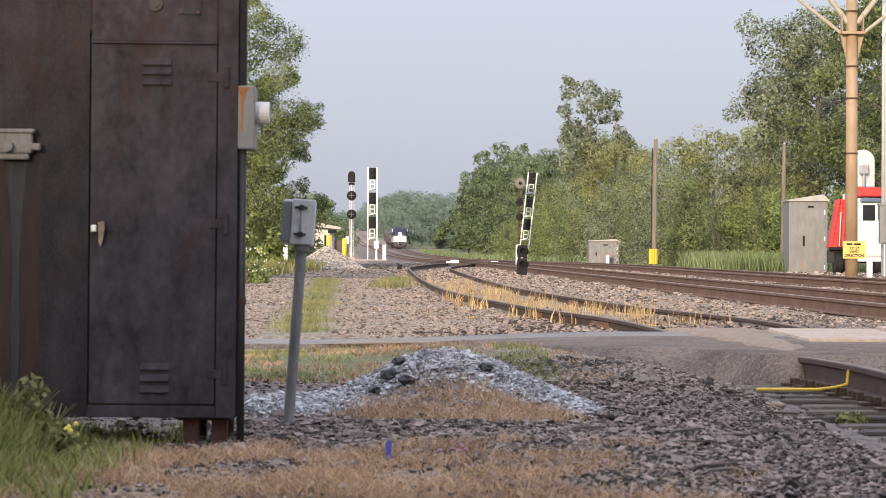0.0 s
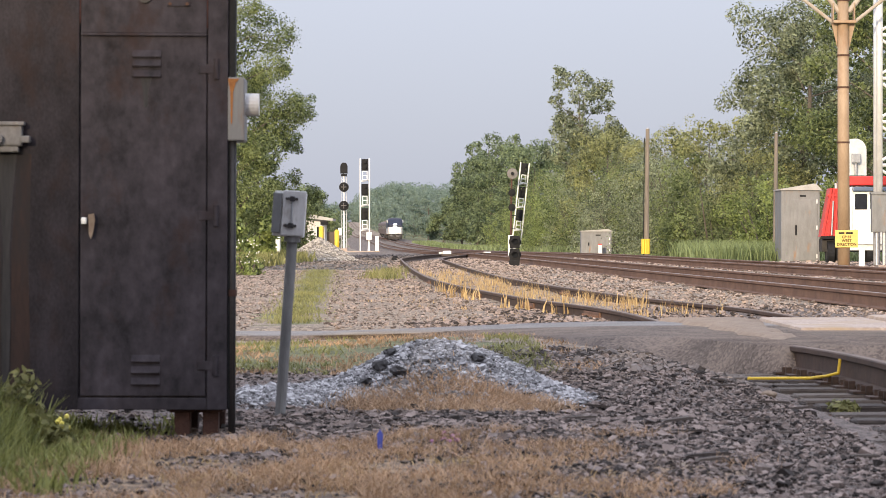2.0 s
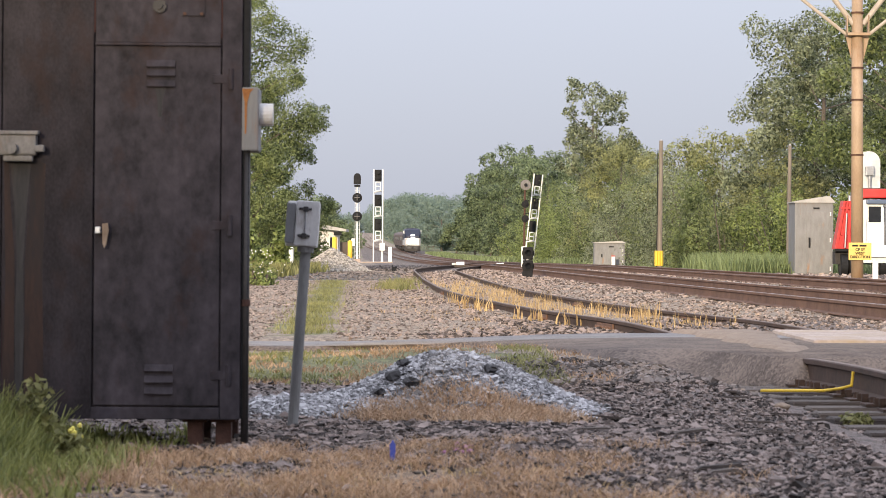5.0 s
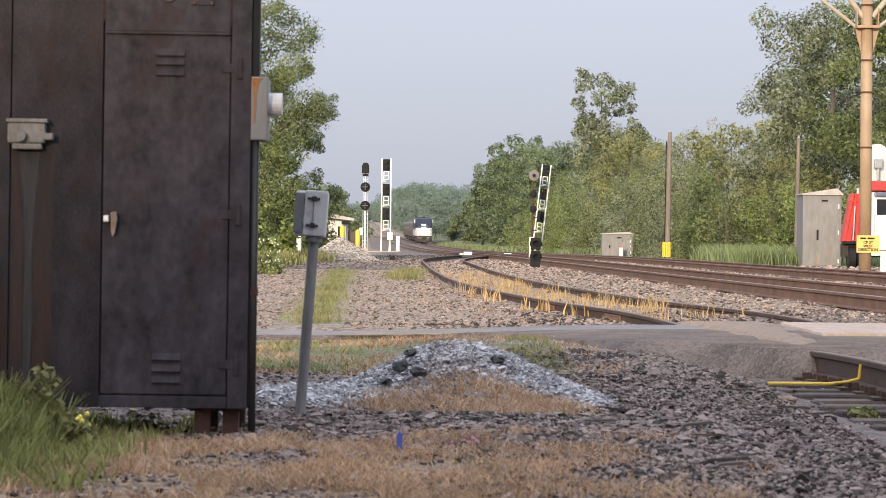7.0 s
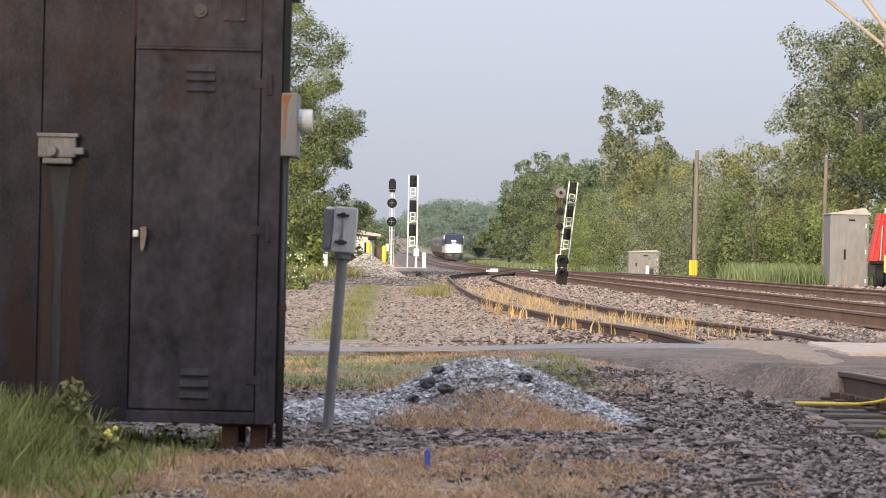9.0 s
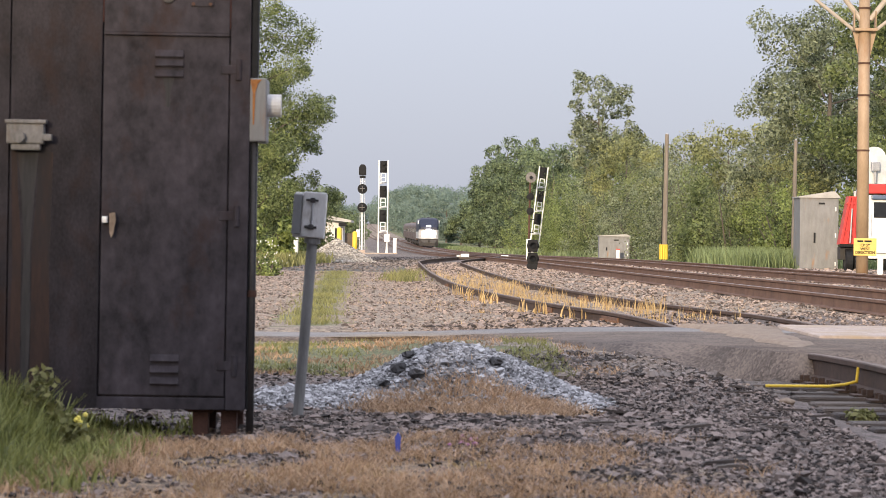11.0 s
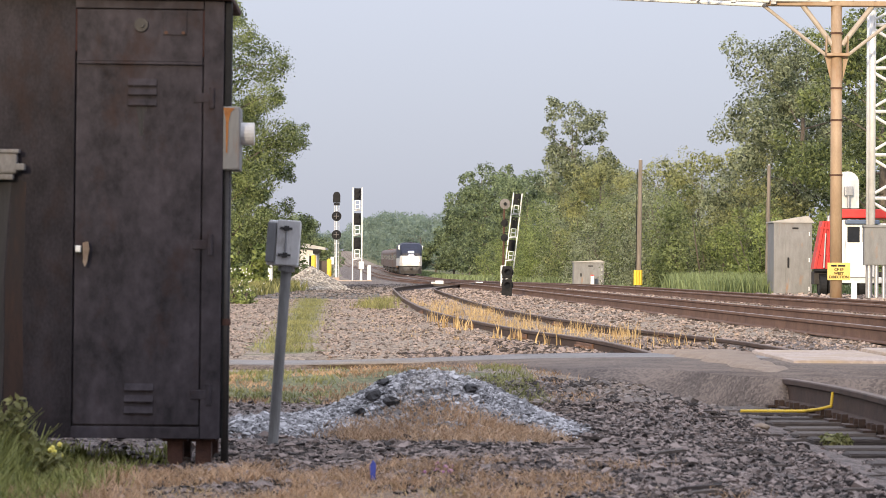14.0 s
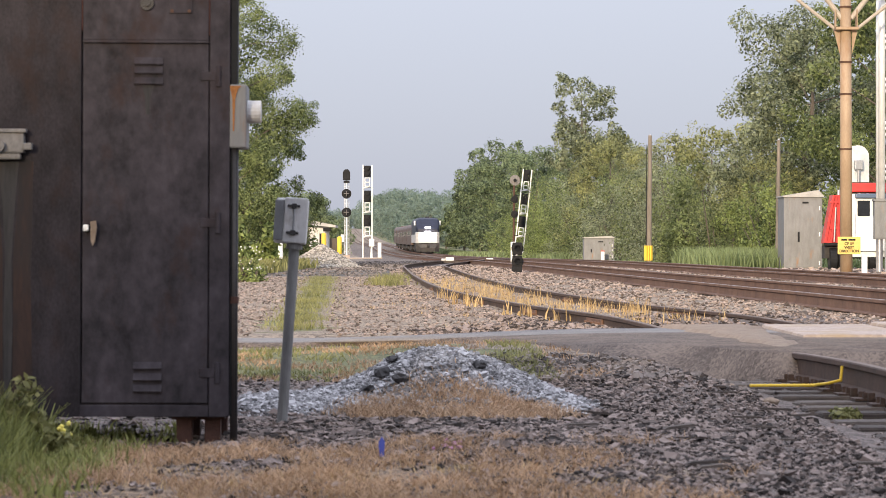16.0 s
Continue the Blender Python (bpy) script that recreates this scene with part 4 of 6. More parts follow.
blades("dead_grass", on_ground(x, d, -0.005), RNG.uniform(0.012, 0.06, len(x)), M["deadgrass"], "short dead grass on bare soil", 1.3, 0.0018)
x, d = tufts(60, -2.0, 0.6, 8.0, 10.3, 0.06, 24)
blades("dry_grass", on_ground(x, d, -0.005), RNG.uniform(0.01, 0.035, len(x)), M["straw"], "straw-coloured dry grass", 1.4, 0.0025)
x, d = tufts(260, -0.45, 0.6, 12.4, 13.05, 0.08, 30)
blades("dead_grass", np.stack([x, d, ground_z(x, d) + lumps(x, d) + heap_z(x, d) - 0.01], -1), RNG.uniform(0.012, 0.05, len(x)), M["heapgrass"], "dead brown grass before the stone heap", 1.2, 0.0028)
x, d = tufts(420, -2.6, 1.0, 15.6, 20.6, 0.1, 26)
g = ((x < -0.7) & (np.sin(x * 4.1 + d * 2.3) + np.sin(d * 3.7 - x * 2) > -0.1)) | ((x > 0.35) & (x < 0.75) & (d < 20.4))
blades("green_grass", on_ground(x, d, -0.01)[g], RNG.uniform(0.02, 0.06, g.sum()), M["grass"], "short green grass beside the road", 0.8, 0.005)
blades("dead_grass", on_ground(x, d, -0.01)[~g], RNG.uniform(0.015, 0.05, (~g).sum()), M["deadgrass"], "brown grass beside the road", 0.9, 0.005)
# straw between the rails of the siding
x, d = tufts(460, -0.55, 0.62, 25.5, 64, 0.06, 14)
keep = (np.sin(d * 2.1) + np.sin(d * 0.83 + 6 * x) + 0.9 * smooth(29, 35, d) + 0.5 * smooth(55, 45, d) > 1.1) | (RNG.random(len(x)) < 0.1)
x, d = x[keep], d[keep]
x = x + side_x(d)
blades("straw_grass", on_ground(x, d, -0.01), RNG.uniform(0.03, 0.23, len(x)) * (0.7 + 0.35 * np.sin(d * 1.7)), M["straw"], "golden dry grass between the siding rails", 0.35, 0.0035)
x, d = tufts(9, -1.15, -0.85, 26.0, 45, 0.06, 16)
x = x + side_x(d)
blades("straw_grass", on_ground(x, d, -0.01), RNG.uniform(0.06, 0.24, len(x)), M["straw"], "golden dry grass beside the siding", 0.4, 0.009)
x, d = tufts(36, -2.6, -1.3, 25, 60, 0.1, 8)
x = x + side_x(d)
blades("straw_grass", on_ground(x, d, -0.01), RNG.uniform(0.02, 0.07, len(x)), M["straw"], "sparse dry grass on the lane's edge", 0.7, 0.004)
# green strips of the lane
d = 25 * (70 / 25) ** RNG.random(6500)
x = -0.5 - 0.041 * d + RNG.normal(0, 0.09 + 0.0025 * d, len(d))
blades("green_grass", on_ground(x, d, -0.01), RNG.uniform(0.02, 0.085, len(d)), M["grass"], "green grass strip along the gravel lane", 0.7, 0.0045)
x, d = tufts(26, -1.6, -0.95, 52, 66, 0.15, 30)
blades("green_grass", on_ground(x, d, -0.01), RNG.uniform(0.06, 0.24, len(d)), M["grass"], "tuft of green grass beside the lane", 0.6, 0.007)
x, d = tufts(420, -10.5, -5.0, 72, 118, 0.4, 34)
keep = x < -4.4 - 0.02 * (118 - d)
blades("green_grass", on_ground(x, d, -0.02)[keep], RNG.uniform(0.1, 0.5, keep.sum()), M["grass"], "tall green grass under the trees", 0.4, 0.03)
d = RNG.uniform(85, 100, 7000)
x = main_x(d) + RNG.uniform(2.6, 5.5, len(d))
blades("green_grass", on_ground(x, d, -0.02), RNG.uniform(0.3, 0.85, len(d)), M["reed"], "tall pale green grass by the grey cabinet", 0.35, 0.016)
# tall grass at the foot of the right-hand bushes
d = RNG.uniform(84, 150, 10000)
x = main_x(d) + RNG.uniform(3.9, 8.5, len(d))
blades("green_grass", on_ground(x, d, -0.02), RNG.uniform(0.15, 0.62, len(d)) * smooth(125, 95, d).clip(0.35, 1), M["reed"], "tall green grass below the bushes", 0.5, 0.018)
d = RNG.uniform(150, 460, 8000)
x = main_x(d) + RNG.uniform(2.6, 6.5, len(d))
blades("green_grass", on_ground(x, d, -0.02), RNG.uniform(0.15, 0.5, len(d)), M["reed"], "green grass along the main line", 0.35, 0.06)


def weed(x, d, h, flowers):
    root = thing("weed", "green leafy weed with small yellow flowers" if flowers else "small green leafy weed on gravel", "weed", pose(x, d, float(ground_z(x, d))), "weeds")
    bm = bar((0, 0, -0.02), (0.01, 0.0, h), 0.004, 0.002, 6)
    part("stem", bm, M["grass"], root)
    blobs = [(random.uniform(-0.04, 0.04), random.uniform(-0.04, 0.04), h * f, 0.06) for f in (0.25, 0.45, 0.65, 0.85)]
    crown_leaves("foliage", blobs, 260, 0.02, M["grass"], root)
    if flowers:
        for k in range(7):
            bm = bmesh.new()
            bmesh.ops.create_icosphere(bm, subdivisions=1, radius=0.011, matrix=pose(random.uniform(-0.04, 0.05), random.uniform(-0.05, 0), h + random.uniform(-0.03, 0.03)))
            part("flower", bm, M["flower"], root, "yellow flower")


# ---- signals ----
def disc_head(parent, z, r=0.36):
    """Round target signal head with a hood."""
    hd = part("signal_head", bar((0, -0.06, z), (0, -0.02, z), r, seg=24), M["black"], parent, "round black signal target")
    part("lens", bar((0, -0.09, z), (0, -0.062, z), 0.1, seg=14), M["glass_dark"], hd)
    bm = bmesh.new()
    for k in range(10):
        a0, a1 = math.pi * k / 10, math.pi * (k + 1) / 10
        tube(bm, (math.cos(a0) * 0.14, -0.2, z + math.sin(a0) * 0.14), (math.cos(a1) * 0.14, -0.2, z + math.sin(a1) * 0.14), 0.09, seg=5)
    part("hood", bm, M["black"], hd)
    part("bracket", box(-0.05, 0.05, -0.02, 0.12, z - 0.06, z + 0.06, 0.01), M["alu"], hd)
    bm = bar((0, -0.3, z - 0.2), (0, -0.3, z + 0.2), 0.03, seg=6)
    tube(bm, (-0.2, -0.3, z), (0.2, -0.3, z), 0.03, seg=6)
    part("spider", bm, M["weathered"], hd, "grey cross-shaped lamp carrier")


def build_mast_signal():
    root = thing("mast_signal", "silver mast signal with three black heads, one oblong", "railway signal", pose(-7.1, 183, float(ground_z(-7.1, 183))), "railway signals")
    part("mast", bar((0, 0.12, 0), (0, 0.12, 6.0), 0.075, 0.065, 12), M["alu"], root)
    disc_head(root, 4.75)
    disc_head(root, 3.38)
    bm = prism(bmesh.new(), [(-0.27, 0), (0.27, 0), (0.27, 0.55), (0.2, 0.72), (0.1, 0.8), (-0.1, 0.8), (-0.2, 0.72), (-0.27, 0.55)], -0.08, -0.02)
    bmesh.ops.transform(bm, matrix=pose(0, 0, 5.75), verts=bm.verts)
    hd = part("signal_head", bm, M["black"], root, "oblong black signal backboard")
    part("bracket", box(-0.22, 0.22, -0.02, 0.15, 5.55, 5.72, 0.02), M["black"], hd)
    for k in range(16):
        part("ladder_rung", bar((-0.17, 0.3, 0.5 + k * 0.32), (0.17, 0.3, 0.5 + k * 0.32), 0.012, seg=6), M["alu"], root)
    for x in (-0.17, 0.17):
        part("ladder_side", bar((x, 0.3, 0.3), (x, 0.3, 5.6), 0.02, seg=6), M["alu"], root)
    part("case", box(-0.42, -0.16, -0.05, 0.2, 1.2, 1.75, 0.02), M["white"], root, "small white relay case")
    part("base", box(-0.25, 0.25, -0.1, 0.35, -0.1, 0.25, 0.03), M["concrete"], root)


build_mast_signal()


def ladder_signal(name, label, m, h, box_base):
    """Two white legs with black heads between them and small white cages below each head."""
    root = thing(name, label, "railway signal", m, "railway signals")
    for x in (-0.33, 0.33):
        part("leg", box(x - 0.045, x + 0.045, -0.05, 0.05, 0, h, 0.01), M["white"], root)
    zs = [h - 0.05, h - 1.85, h - 3.6]
    for z in zs:
        bm = box(-0.25, 0.25, -0.12, 0.02, z - 0.85, z, 0.04)
        for dz in (0.2, 0.6):
            tube(bm, (0, -0.3, z - dz), (0, -0.1, z - dz), 0.13, 0.13, 12)
        part("signal_head", bm, M["black"], root, "black two-lamp signal head")
        bm = bmesh.new()
        for zz in (z - 0.9, z - 1.2, z - 1.5):
            tube(bm, (-0.17, -0.25, zz), (0.17, -0.25, zz), 0.035, seg=6)
        for x in (-0.17, 0.17):
            tube(bm, (x, -0.25, z - 0.9), (x, -0.25, z - 1.5), 0.035, seg=6)
            tube(bm, (x, -0.25, z - 1.5), (x, 0.0, z - 1.5), 0.03, seg=6)
        part("cage", bm, M["white"], root, "white guard cage")
        part("cross_bar", bar((-0.33, 0, z - 1.62), (0.33, 0, z - 1.52), 0.05, seg=6), M["white"], root)
    if box_base:
        part("relay_case", box(0.12, 0.5, -0.35, -0.06, 0.85, 1.4, 0.02), M["white"], root, "white relay case")
        part("case_stand", bar((0.3, -0.2, 0), (0.3, -0.2, 0.86), 0.1, 0.05, 8), M["white"], root)
    return root


ladder_signal("ladder_signal", "white two-legged signal with three black heads", pose(-5.47, 180, 0.02, 0, 0, 0), 6.75, True)
ladder_signal("ladder_signal", "leaning white two-legged signal with three black heads", pose(5.75, 190, 0.1, 0, 6.2, 0), 6.7, False)


def build_old_mast():
    root = thing("mast_signal", "old dark mast signal with a round rusty target", "railway signal", pose(5.3, 187, 0.1, 0, 0.6, 0), "railway signals")
    part("mast", bar((0, 0, 0), (0, 0, 6.1), 0.09, 0.07, 10), M["rust"], root)
    for z, r, mt in ((5.75, 0.4, "weathered"), (4.3, 0.28, "black"), (3.2, 0.28, "black")):
        hd = part("signal_head", bar((0.05, -0.1, z), (0.05, -0.05, z), r, seg=22), M[mt], root)
        part("hood", bar((0.05, -0.32, z), (0.05, -0.1, z), 0.12, 0.12, 12), M["black"], hd)
    for k in range(4):
        part("bracket", bar((-0.02, -0.05, 1.6 + k), (0.35, -0.05, 1.6 + k), 0.03, seg=6), M["black"], root)


build_old_mast()
tagged(part("signal_pad", box(-7.3, -4.7, 178.6, 183.8, -0.2, 0.06, 0.03), M["concrete"]), "long low concrete pad under the signals", "concrete pad")
wp = thing("marker_post", "short white marker post with a flat top", "post", pose(-4.58, 179.5, 0.0))
part("post", box(-0.13, 0.13, -0.1, 0.1, 0, 1.15, 0.03), M["white"], wp)
part("foot", box(-0.2, 0.2, -0.16, 0.16, -0.1, 0.08, 0.02), M["concrete"], wp)


def build_dwarf():
    root = thing("dwarf_signal", "black two-lamp dwarf signal beside the track", "railway signal", pose(2.14, 72, 0.13) @ Matrix.Scale(0.88, 4), "railway signals")
    part("base", box(-0.17, 0.17, -0.15, 0.2, -0.08, 0.16, 0.02), M["black"], root)
    part("stem", bar((0, 0, 0.1), (0, 0, 0.8), 0.05, seg=10), M["galv"], root)
    for z in (0.33, 0.76):
        bm = bar((0.02, -0.05, z), (0.02, 0.03, z), 0.2, seg=22)
        cube(bm, -0.15, 0.18, -0.04, 0.12, z - 0.22, z + 0.2, 0.04)
        hd = part("signal_head", bm, M["black"], root)
        bm = bmesh.new()
        for k in range(9):
            a0, a1 = math.pi * k / 9, math.pi * (k + 1) / 9
            tube(bm, (0.02 + math.cos(a0) * 0.13, -0.06, z + math.sin(a0) * 0.13), (0.02 + math.cos(a0) * 0.13, -0.3, z + math.sin(a0) * 0.13), 0.028, seg=5)
        part("hood", bm, M["black"], hd)
        part("lens", bar((0.02, -0.075, z), (0.02, -0.05, z), 0.1, seg=16), M["glass_dark"], hd)
    part("terminal_box", box(-0.2, -0.03, 0.13, 0.3, 0.3, 0.98, 0.02), M["white"], root, "white terminal box behind the lamps")


build_dwarf()


def build_switch_machine(x, d, z):
    root = thing("switch_machine", "white-topped switch machine beside the turnout", "switch machine", pose(x, d, z) @ Matrix.Scale(0.75, 4), "switch machines")
    part("housing", box(-0.25, 0.25, -0.22, 0.22, 0, 0.2, 0.03), M["white"], root)
    part("motor_cover", box(-0.5, -0.26, -0.18, 0.18, 0, 0.13, 0.03), M["grey_light"], root)
    part("throw_rod", bar((-1.6, 0, 0.06), (-0.6, 0, 0.06), 0.025, seg=8), M["rust"], root)
    part("base_timber", box(-0.9, 0.6, -0.35, 0.35, -0.14, -0.005, 0.02), M["tie"], root)


build_switch_machine(0.3, 112, 0.22)
build_switch_machine(2.4, 128, 0.1)

# ---- cabinets and poles on the far side ----
def trackside_cabinet(x, d, z, w, dep, h, label, gable, door_x):
    root = thing("metal_cabinet", label, "cabinet", pose(x, d, z))
    part("body", box(0, w, 0, dep, 0, h, 0.02), M["grey_box"], root)
    bm = prism(bmesh.new(), [(-0.05, 0), (w + 0.05, 0), (w + 0.05, 0.03), (w * 0.9, gable), (w * 0.8, gable), (-0.05, 0.04)], -0.06, dep + 0.06)
    bmesh.ops.transform(bm, matrix=pose(0, 0, h), verts=bm.verts)
    part("roof", bm, M["roof_grey"], root)
    dr = part("door", box(door_x, w - 0.08, -0.02, -0.001, 0.08, h - 0.3, 0.01), M["grey_box"], root)
    for z2 in (0.15, (h - 0.3) * 0.52, h - 0.45):
        part("hinge", bar((w - 0.1, -0.035, z2), (w - 0.1, -0.035, z2 + 0.14), 0.025, seg=8), M["alu"], dr)
    part("handle", box(door_x + 0.06, door_x + 0.12, -0.07, -0.021, h * 0.38, h * 0.52, 0.01), M["black"], dr)
    part("name_plate", box(w * 0.48, w * 0.64, -0.012, -0.001, h - 0.22, h - 0.16, 0.002), M["black"], root)
    part("plinth", box(-0.1, w + 0.1, -0.1, dep + 0.1, -0.15, 0.0), M["concrete"], root)
    return root


trackside_cabinet(11.52, 84, 0.08, 1.3, 1.6, 2.45, "tall grey metal trackside cabinet with a sloped roof", 0.22, 0.4)
trackside_cabinet(7.42, 131, 0.1, 1.6, 1.0, 1.2, "low grey metal trackside box", 0.12, 0.3)
part_post = thing("marker_post", "short white marker post before a grey box", "post", pose(8.35, 130, 0.1))
part("post", box(-0.09, 0.09, -0.06, 0.06, 0, 0.5, 0.02), M["white"], part_post)
part("cap", box(-0.1, 0.1, -0.07, 0.07, 0.5, 0.55, 0.01), M["red"], part_post)


def utility_pole(x, d, h, r, yellow):
    root = thing("utility_pole", "weathered wooden pole with a yellow guard at its foot" if yellow else "weathered wooden utility pole among bushes", "utility pole",
                 pose(x, d, 0.05), "wooden poles")
    part("pole", bar((0, 0, -0.2), (0.06, 0, h), r, r * 0.7, 12), M["timber_pole"], root)
    part("cap", bar((0.06, 0, h), (0.06, 0, h + 0.05), r * 0.6, r * 0.3, 10), M["galv"], root)
    if yellow:
        bm = bmesh.new()
        for k in range(5):
            an = math.pi + math.pi * k / 4
            cx, cy = math.cos(an) * (r + 0.02), math.sin(an) * (r + 0.02)
            tube(bm, (cx - 0.02, cy, 0.22), (cx - 0.02, cy, 0.85), 0.05, seg=8)
        part("guard", bm, M["yellow"], root, "yellow plastic pole guard")
        part("conduit", bar((-r - 0.01, -0.05, 0), (-r * 0.7, -0.05, h * 0.93), 0.018, seg=6), M["black"], root)
    else:
        part("conduit", bar((0.3, 0, 0), (0.3, 0, h * 0.45), 0.03, seg=6), M["galv"], root)


utility_pole(8.69, 105, 5.5, 0.115, True)
utility_pole(13.45, 100, 5.1, 0.1, False)


# ---- signal bridge ----
def text_mesh(body, size):
    cu = bpy.data.curves.new("lettering", "FONT")
    cu.body, cu.size, cu.align_x, cu.extrude, cu.offset = body, size, "CENTER", 0.002, 0.003
    tmp = new("lettering", cu)
    me = bpy.data.meshes.new_from_object(tmp.evaluated_get(bpy.context.evaluated_depsgraph_get()))
    bpy.data.objects.remove(tmp)
    return me


def lattice(parent, a, b, w, dep, n, r, material):
    """Verticals and diagonals of a box truss along x from a to b (x, y, z of the lower front corner)."""
    a, b = Vector(a), Vector(b)
    for oy in (0, dep):
        for oz in (0, w):
            part("chord", bar(a + Vector((0, oy, oz)), b + Vector((0, oy, oz)), r * 1.6, seg=8), material, parent)
    for k in range(n + 1):
        p = a.lerp(b, k / n)
        for oy in (0, dep):
            part("vertical", bar(p + Vector((0, oy, 0)), p + Vector((0, oy, w)), r, seg=6), material, parent)
        part("cross_piece", bar(p, p + Vector((0, dep, 0)), r, seg=6), material, parent)
        if k < n:
            q = a.lerp(b, (k + 1) / n)
            part("diagonal", bar(p, q + Vector((0, 0, w)), r * 1.1, seg=6), material, parent)


def build_bridge():
    root = thing("signal_bridge", "tan steel pole carrying a long white truss walkway over the tracks", "signal bridge", pose(11.36, 70, 0.02))
    pole = part("pole", bar((0, 0, -0.2), (-0.03, 0, 8.35), 0.175, 0.155, 22), M["tan"], root, "tan painted steel pole with rust streaks", True)
    for z in (3.55, 5.1, 6.0, 7.55):
        part("band", bar((-0.02, 0, z), (-0.02, 0, z + 0.05), 0.182, seg=22), M["rust"], pole)
    part("flange", box(-0.34, 0.3, -0.3, 0.3, 6.92, 7.0, 0.01), M["tan"], root)
    for k in (-1, 1):
        part("gusset", prism(bmesh.new(), [(k * 0.17 - 0.02, 6.25), (k * 0.33 - 0.02, 6.9), (k * 0.17 - 0.02, 6.9)], -0.02, 0.02), M["tan"], root)
        part("side_plate", box(k * 0.3 - 0.035, k * 0.3 - 0.005, -0.14, 0.14, 7.01, 7.5, 0.005), M["tan"], root)
    for x, p, r in ((-1.0, 0.0, 0.075), (1.0, 0.0, 0.075)):
        part("brace", bar((x, 0, 8.38), (0.13 * (1 if x > 0 else -1), 0, 7.25), r, seg=10), M["pale_tan"], root, "pale diagonal brace")
    for x in (-2.1, 2.1):
        part("brace", bar((x, 0.1, 8.38), (0.32 * (1 if x > 0 else -1), 0.1, 6.98), 0.05, seg=8), M["pale_tan"], root, "pale diagonal brace")
    bm = box(-2.0, 5.2, -0.16, 0.16, 8.34, 8.48, 0.02)
    part("bearer", bm, M["tan"], root, "tan cross bearer on the pole")
    lattice(root, (-11.7, -3.3, 8.5), (-2.0, -0.3, 8.45), 1.5, 1.1, 5, 0.04, M["white"])
    lattice(root, (-1.9, -0.3, 8.5), (5.0, 0.5, 8.5), 1.5, 1.1, 4, 0.04, M["white"])
    for k in range(9):
        x = -11.2 + k * 1.17
        y = -3.3 + (x + 11.7) / 9.7 * 3.0
        part("hanger", box(x - 0.07, x + 0.07, y - 0.06, y + 0.1, 8.36, 8.44, 0.01), M["galv"], root)
    for k in range(7):
        x = -1.5 + k * 0.62
        part("rail_post", bar((x, -0.35, 8.5), (x, -0.35, 9.5), 0.025, seg=6), M["galv"], root)
    # sign on the pole
    sg = part("sign", box(-0.28, 0.36, -0.225, -0.205, 0.62, 1.11, 0.008), M["sign"], root, "yellow enamel direction sign with dark lettering")
    for body, z in (("CP 58", 0.88), ("WEST", 0.775), ("DIRECTION", 0.675)):
        me = text_mesh(body, 0.105)
        me.materials.append(M["black"])
        t = new("lettering", me)
        t.parent = sg
        t.matrix_basis = pose(0.04, -0.23, z, 90, 0, 0)
    for k in range(2):
        part("text_bar", box(-0.18 + k * 0.2, -0.02 + k * 0.24, -0.229, -0.226, 1.0, 1.05), M["black"], sg)


build_bridge()


def build_tower():
    root = thing("lattice_tower", "silver aluminium lattice tower with a grey case at its foot", "tower", pose(12.62, 71.5, 0.05))
    for x in (0.0, 1.8):
        part("leg", bar((x, 0, 1.4 if x == 0 else 0), (x, 0, 11.5), 0.1, 0.1, 18), M["alu"], root, "", True)
        part("leg", bar((x, 0.4, 0), (x, 0.4, 11.5), 0.1, 0.1, 18), M["alu"], root, "", True)
    for k in range(8):
        z = 1.7 + k * 1.25
        part("strut", bar((0, 0, z), (1.8, 0, z), 0.05, seg=8), M["alu"], root)
        part("diagonal", bar((0, 0, z + 0.1), (1.8, 0, z + 1.15), 0.045, seg=8), M["alu"], root)
        part("diagonal", bar((1.8, 0.05, z + 0.1), (0, 0.05, z + 1.15), 0.045, seg=8), M["alu"], root)
    cs = part("case", box(-0.28, 0.5, -0.42, -0.17, 1.02, 2.1, 0.02), M["grey_box"], root, "grey sheet-metal case")
    part("case_lid", box(-0.31, 0.53, -0.45, -0.15, 2.1, 2.17, 0.01), M["grey_box"], cs)
    part("case_door", box(-0.24, 0.44, -0.435, -0.421, 1.06, 1.74, 0.006), M["grey_box"], cs)
    for x in (-0.12, 0.09, 0.3):
        part("conduit", bar((x, -0.3, -0.1), (x, -0.3, 1.03), 0.06, seg=12), M["galv"], root)
    part("base", box(-0.4, 2.2, -0.5, 0.9, -0.25, 0.03, 0.03), M["concrete"], root)


build_tower()


def build_vent_dome():
    """Cream rounded tank end with a lamp before it."""
    root = thing("floodlight_mast", "floodlight on a bracket before a cream rounded hood", "floodlight", pose(15.4, 92, 0.0))
    part("mast", bar((0.1, 0.5, 0), (0.1, 0.5, 3.3), 0.06, seg=10), M["galv"], root)
    bm = prism(bmesh.new(), [(-0.42, 0), (0.42, 0), (0.42, 0.95)] + [(0.42 * math.cos(t), 0.95 + 0.42 * math.sin(t)) for t in np.linspace(0.2, math.pi - 0.2, 9)] + [(-0.42, 0.95)],
               0.3, 0.9)
    bmesh.ops.transform(bm, matrix=pose(0.0, 0, 3.25), verts=bm.verts)
    part("hood", bm, M["white"], root, "cream rounded hood")
    part("lamp", box(-0.16, 0.16, 0.0, 0.2, 3.7, 4.05, 0.03), M["galv"], root)
    part("lamp_bracket", bar((0, 0.1, 3.25), (0, 0.1, 3.72), 0.06, seg=8), M["galv"], root)


build_vent_dome()


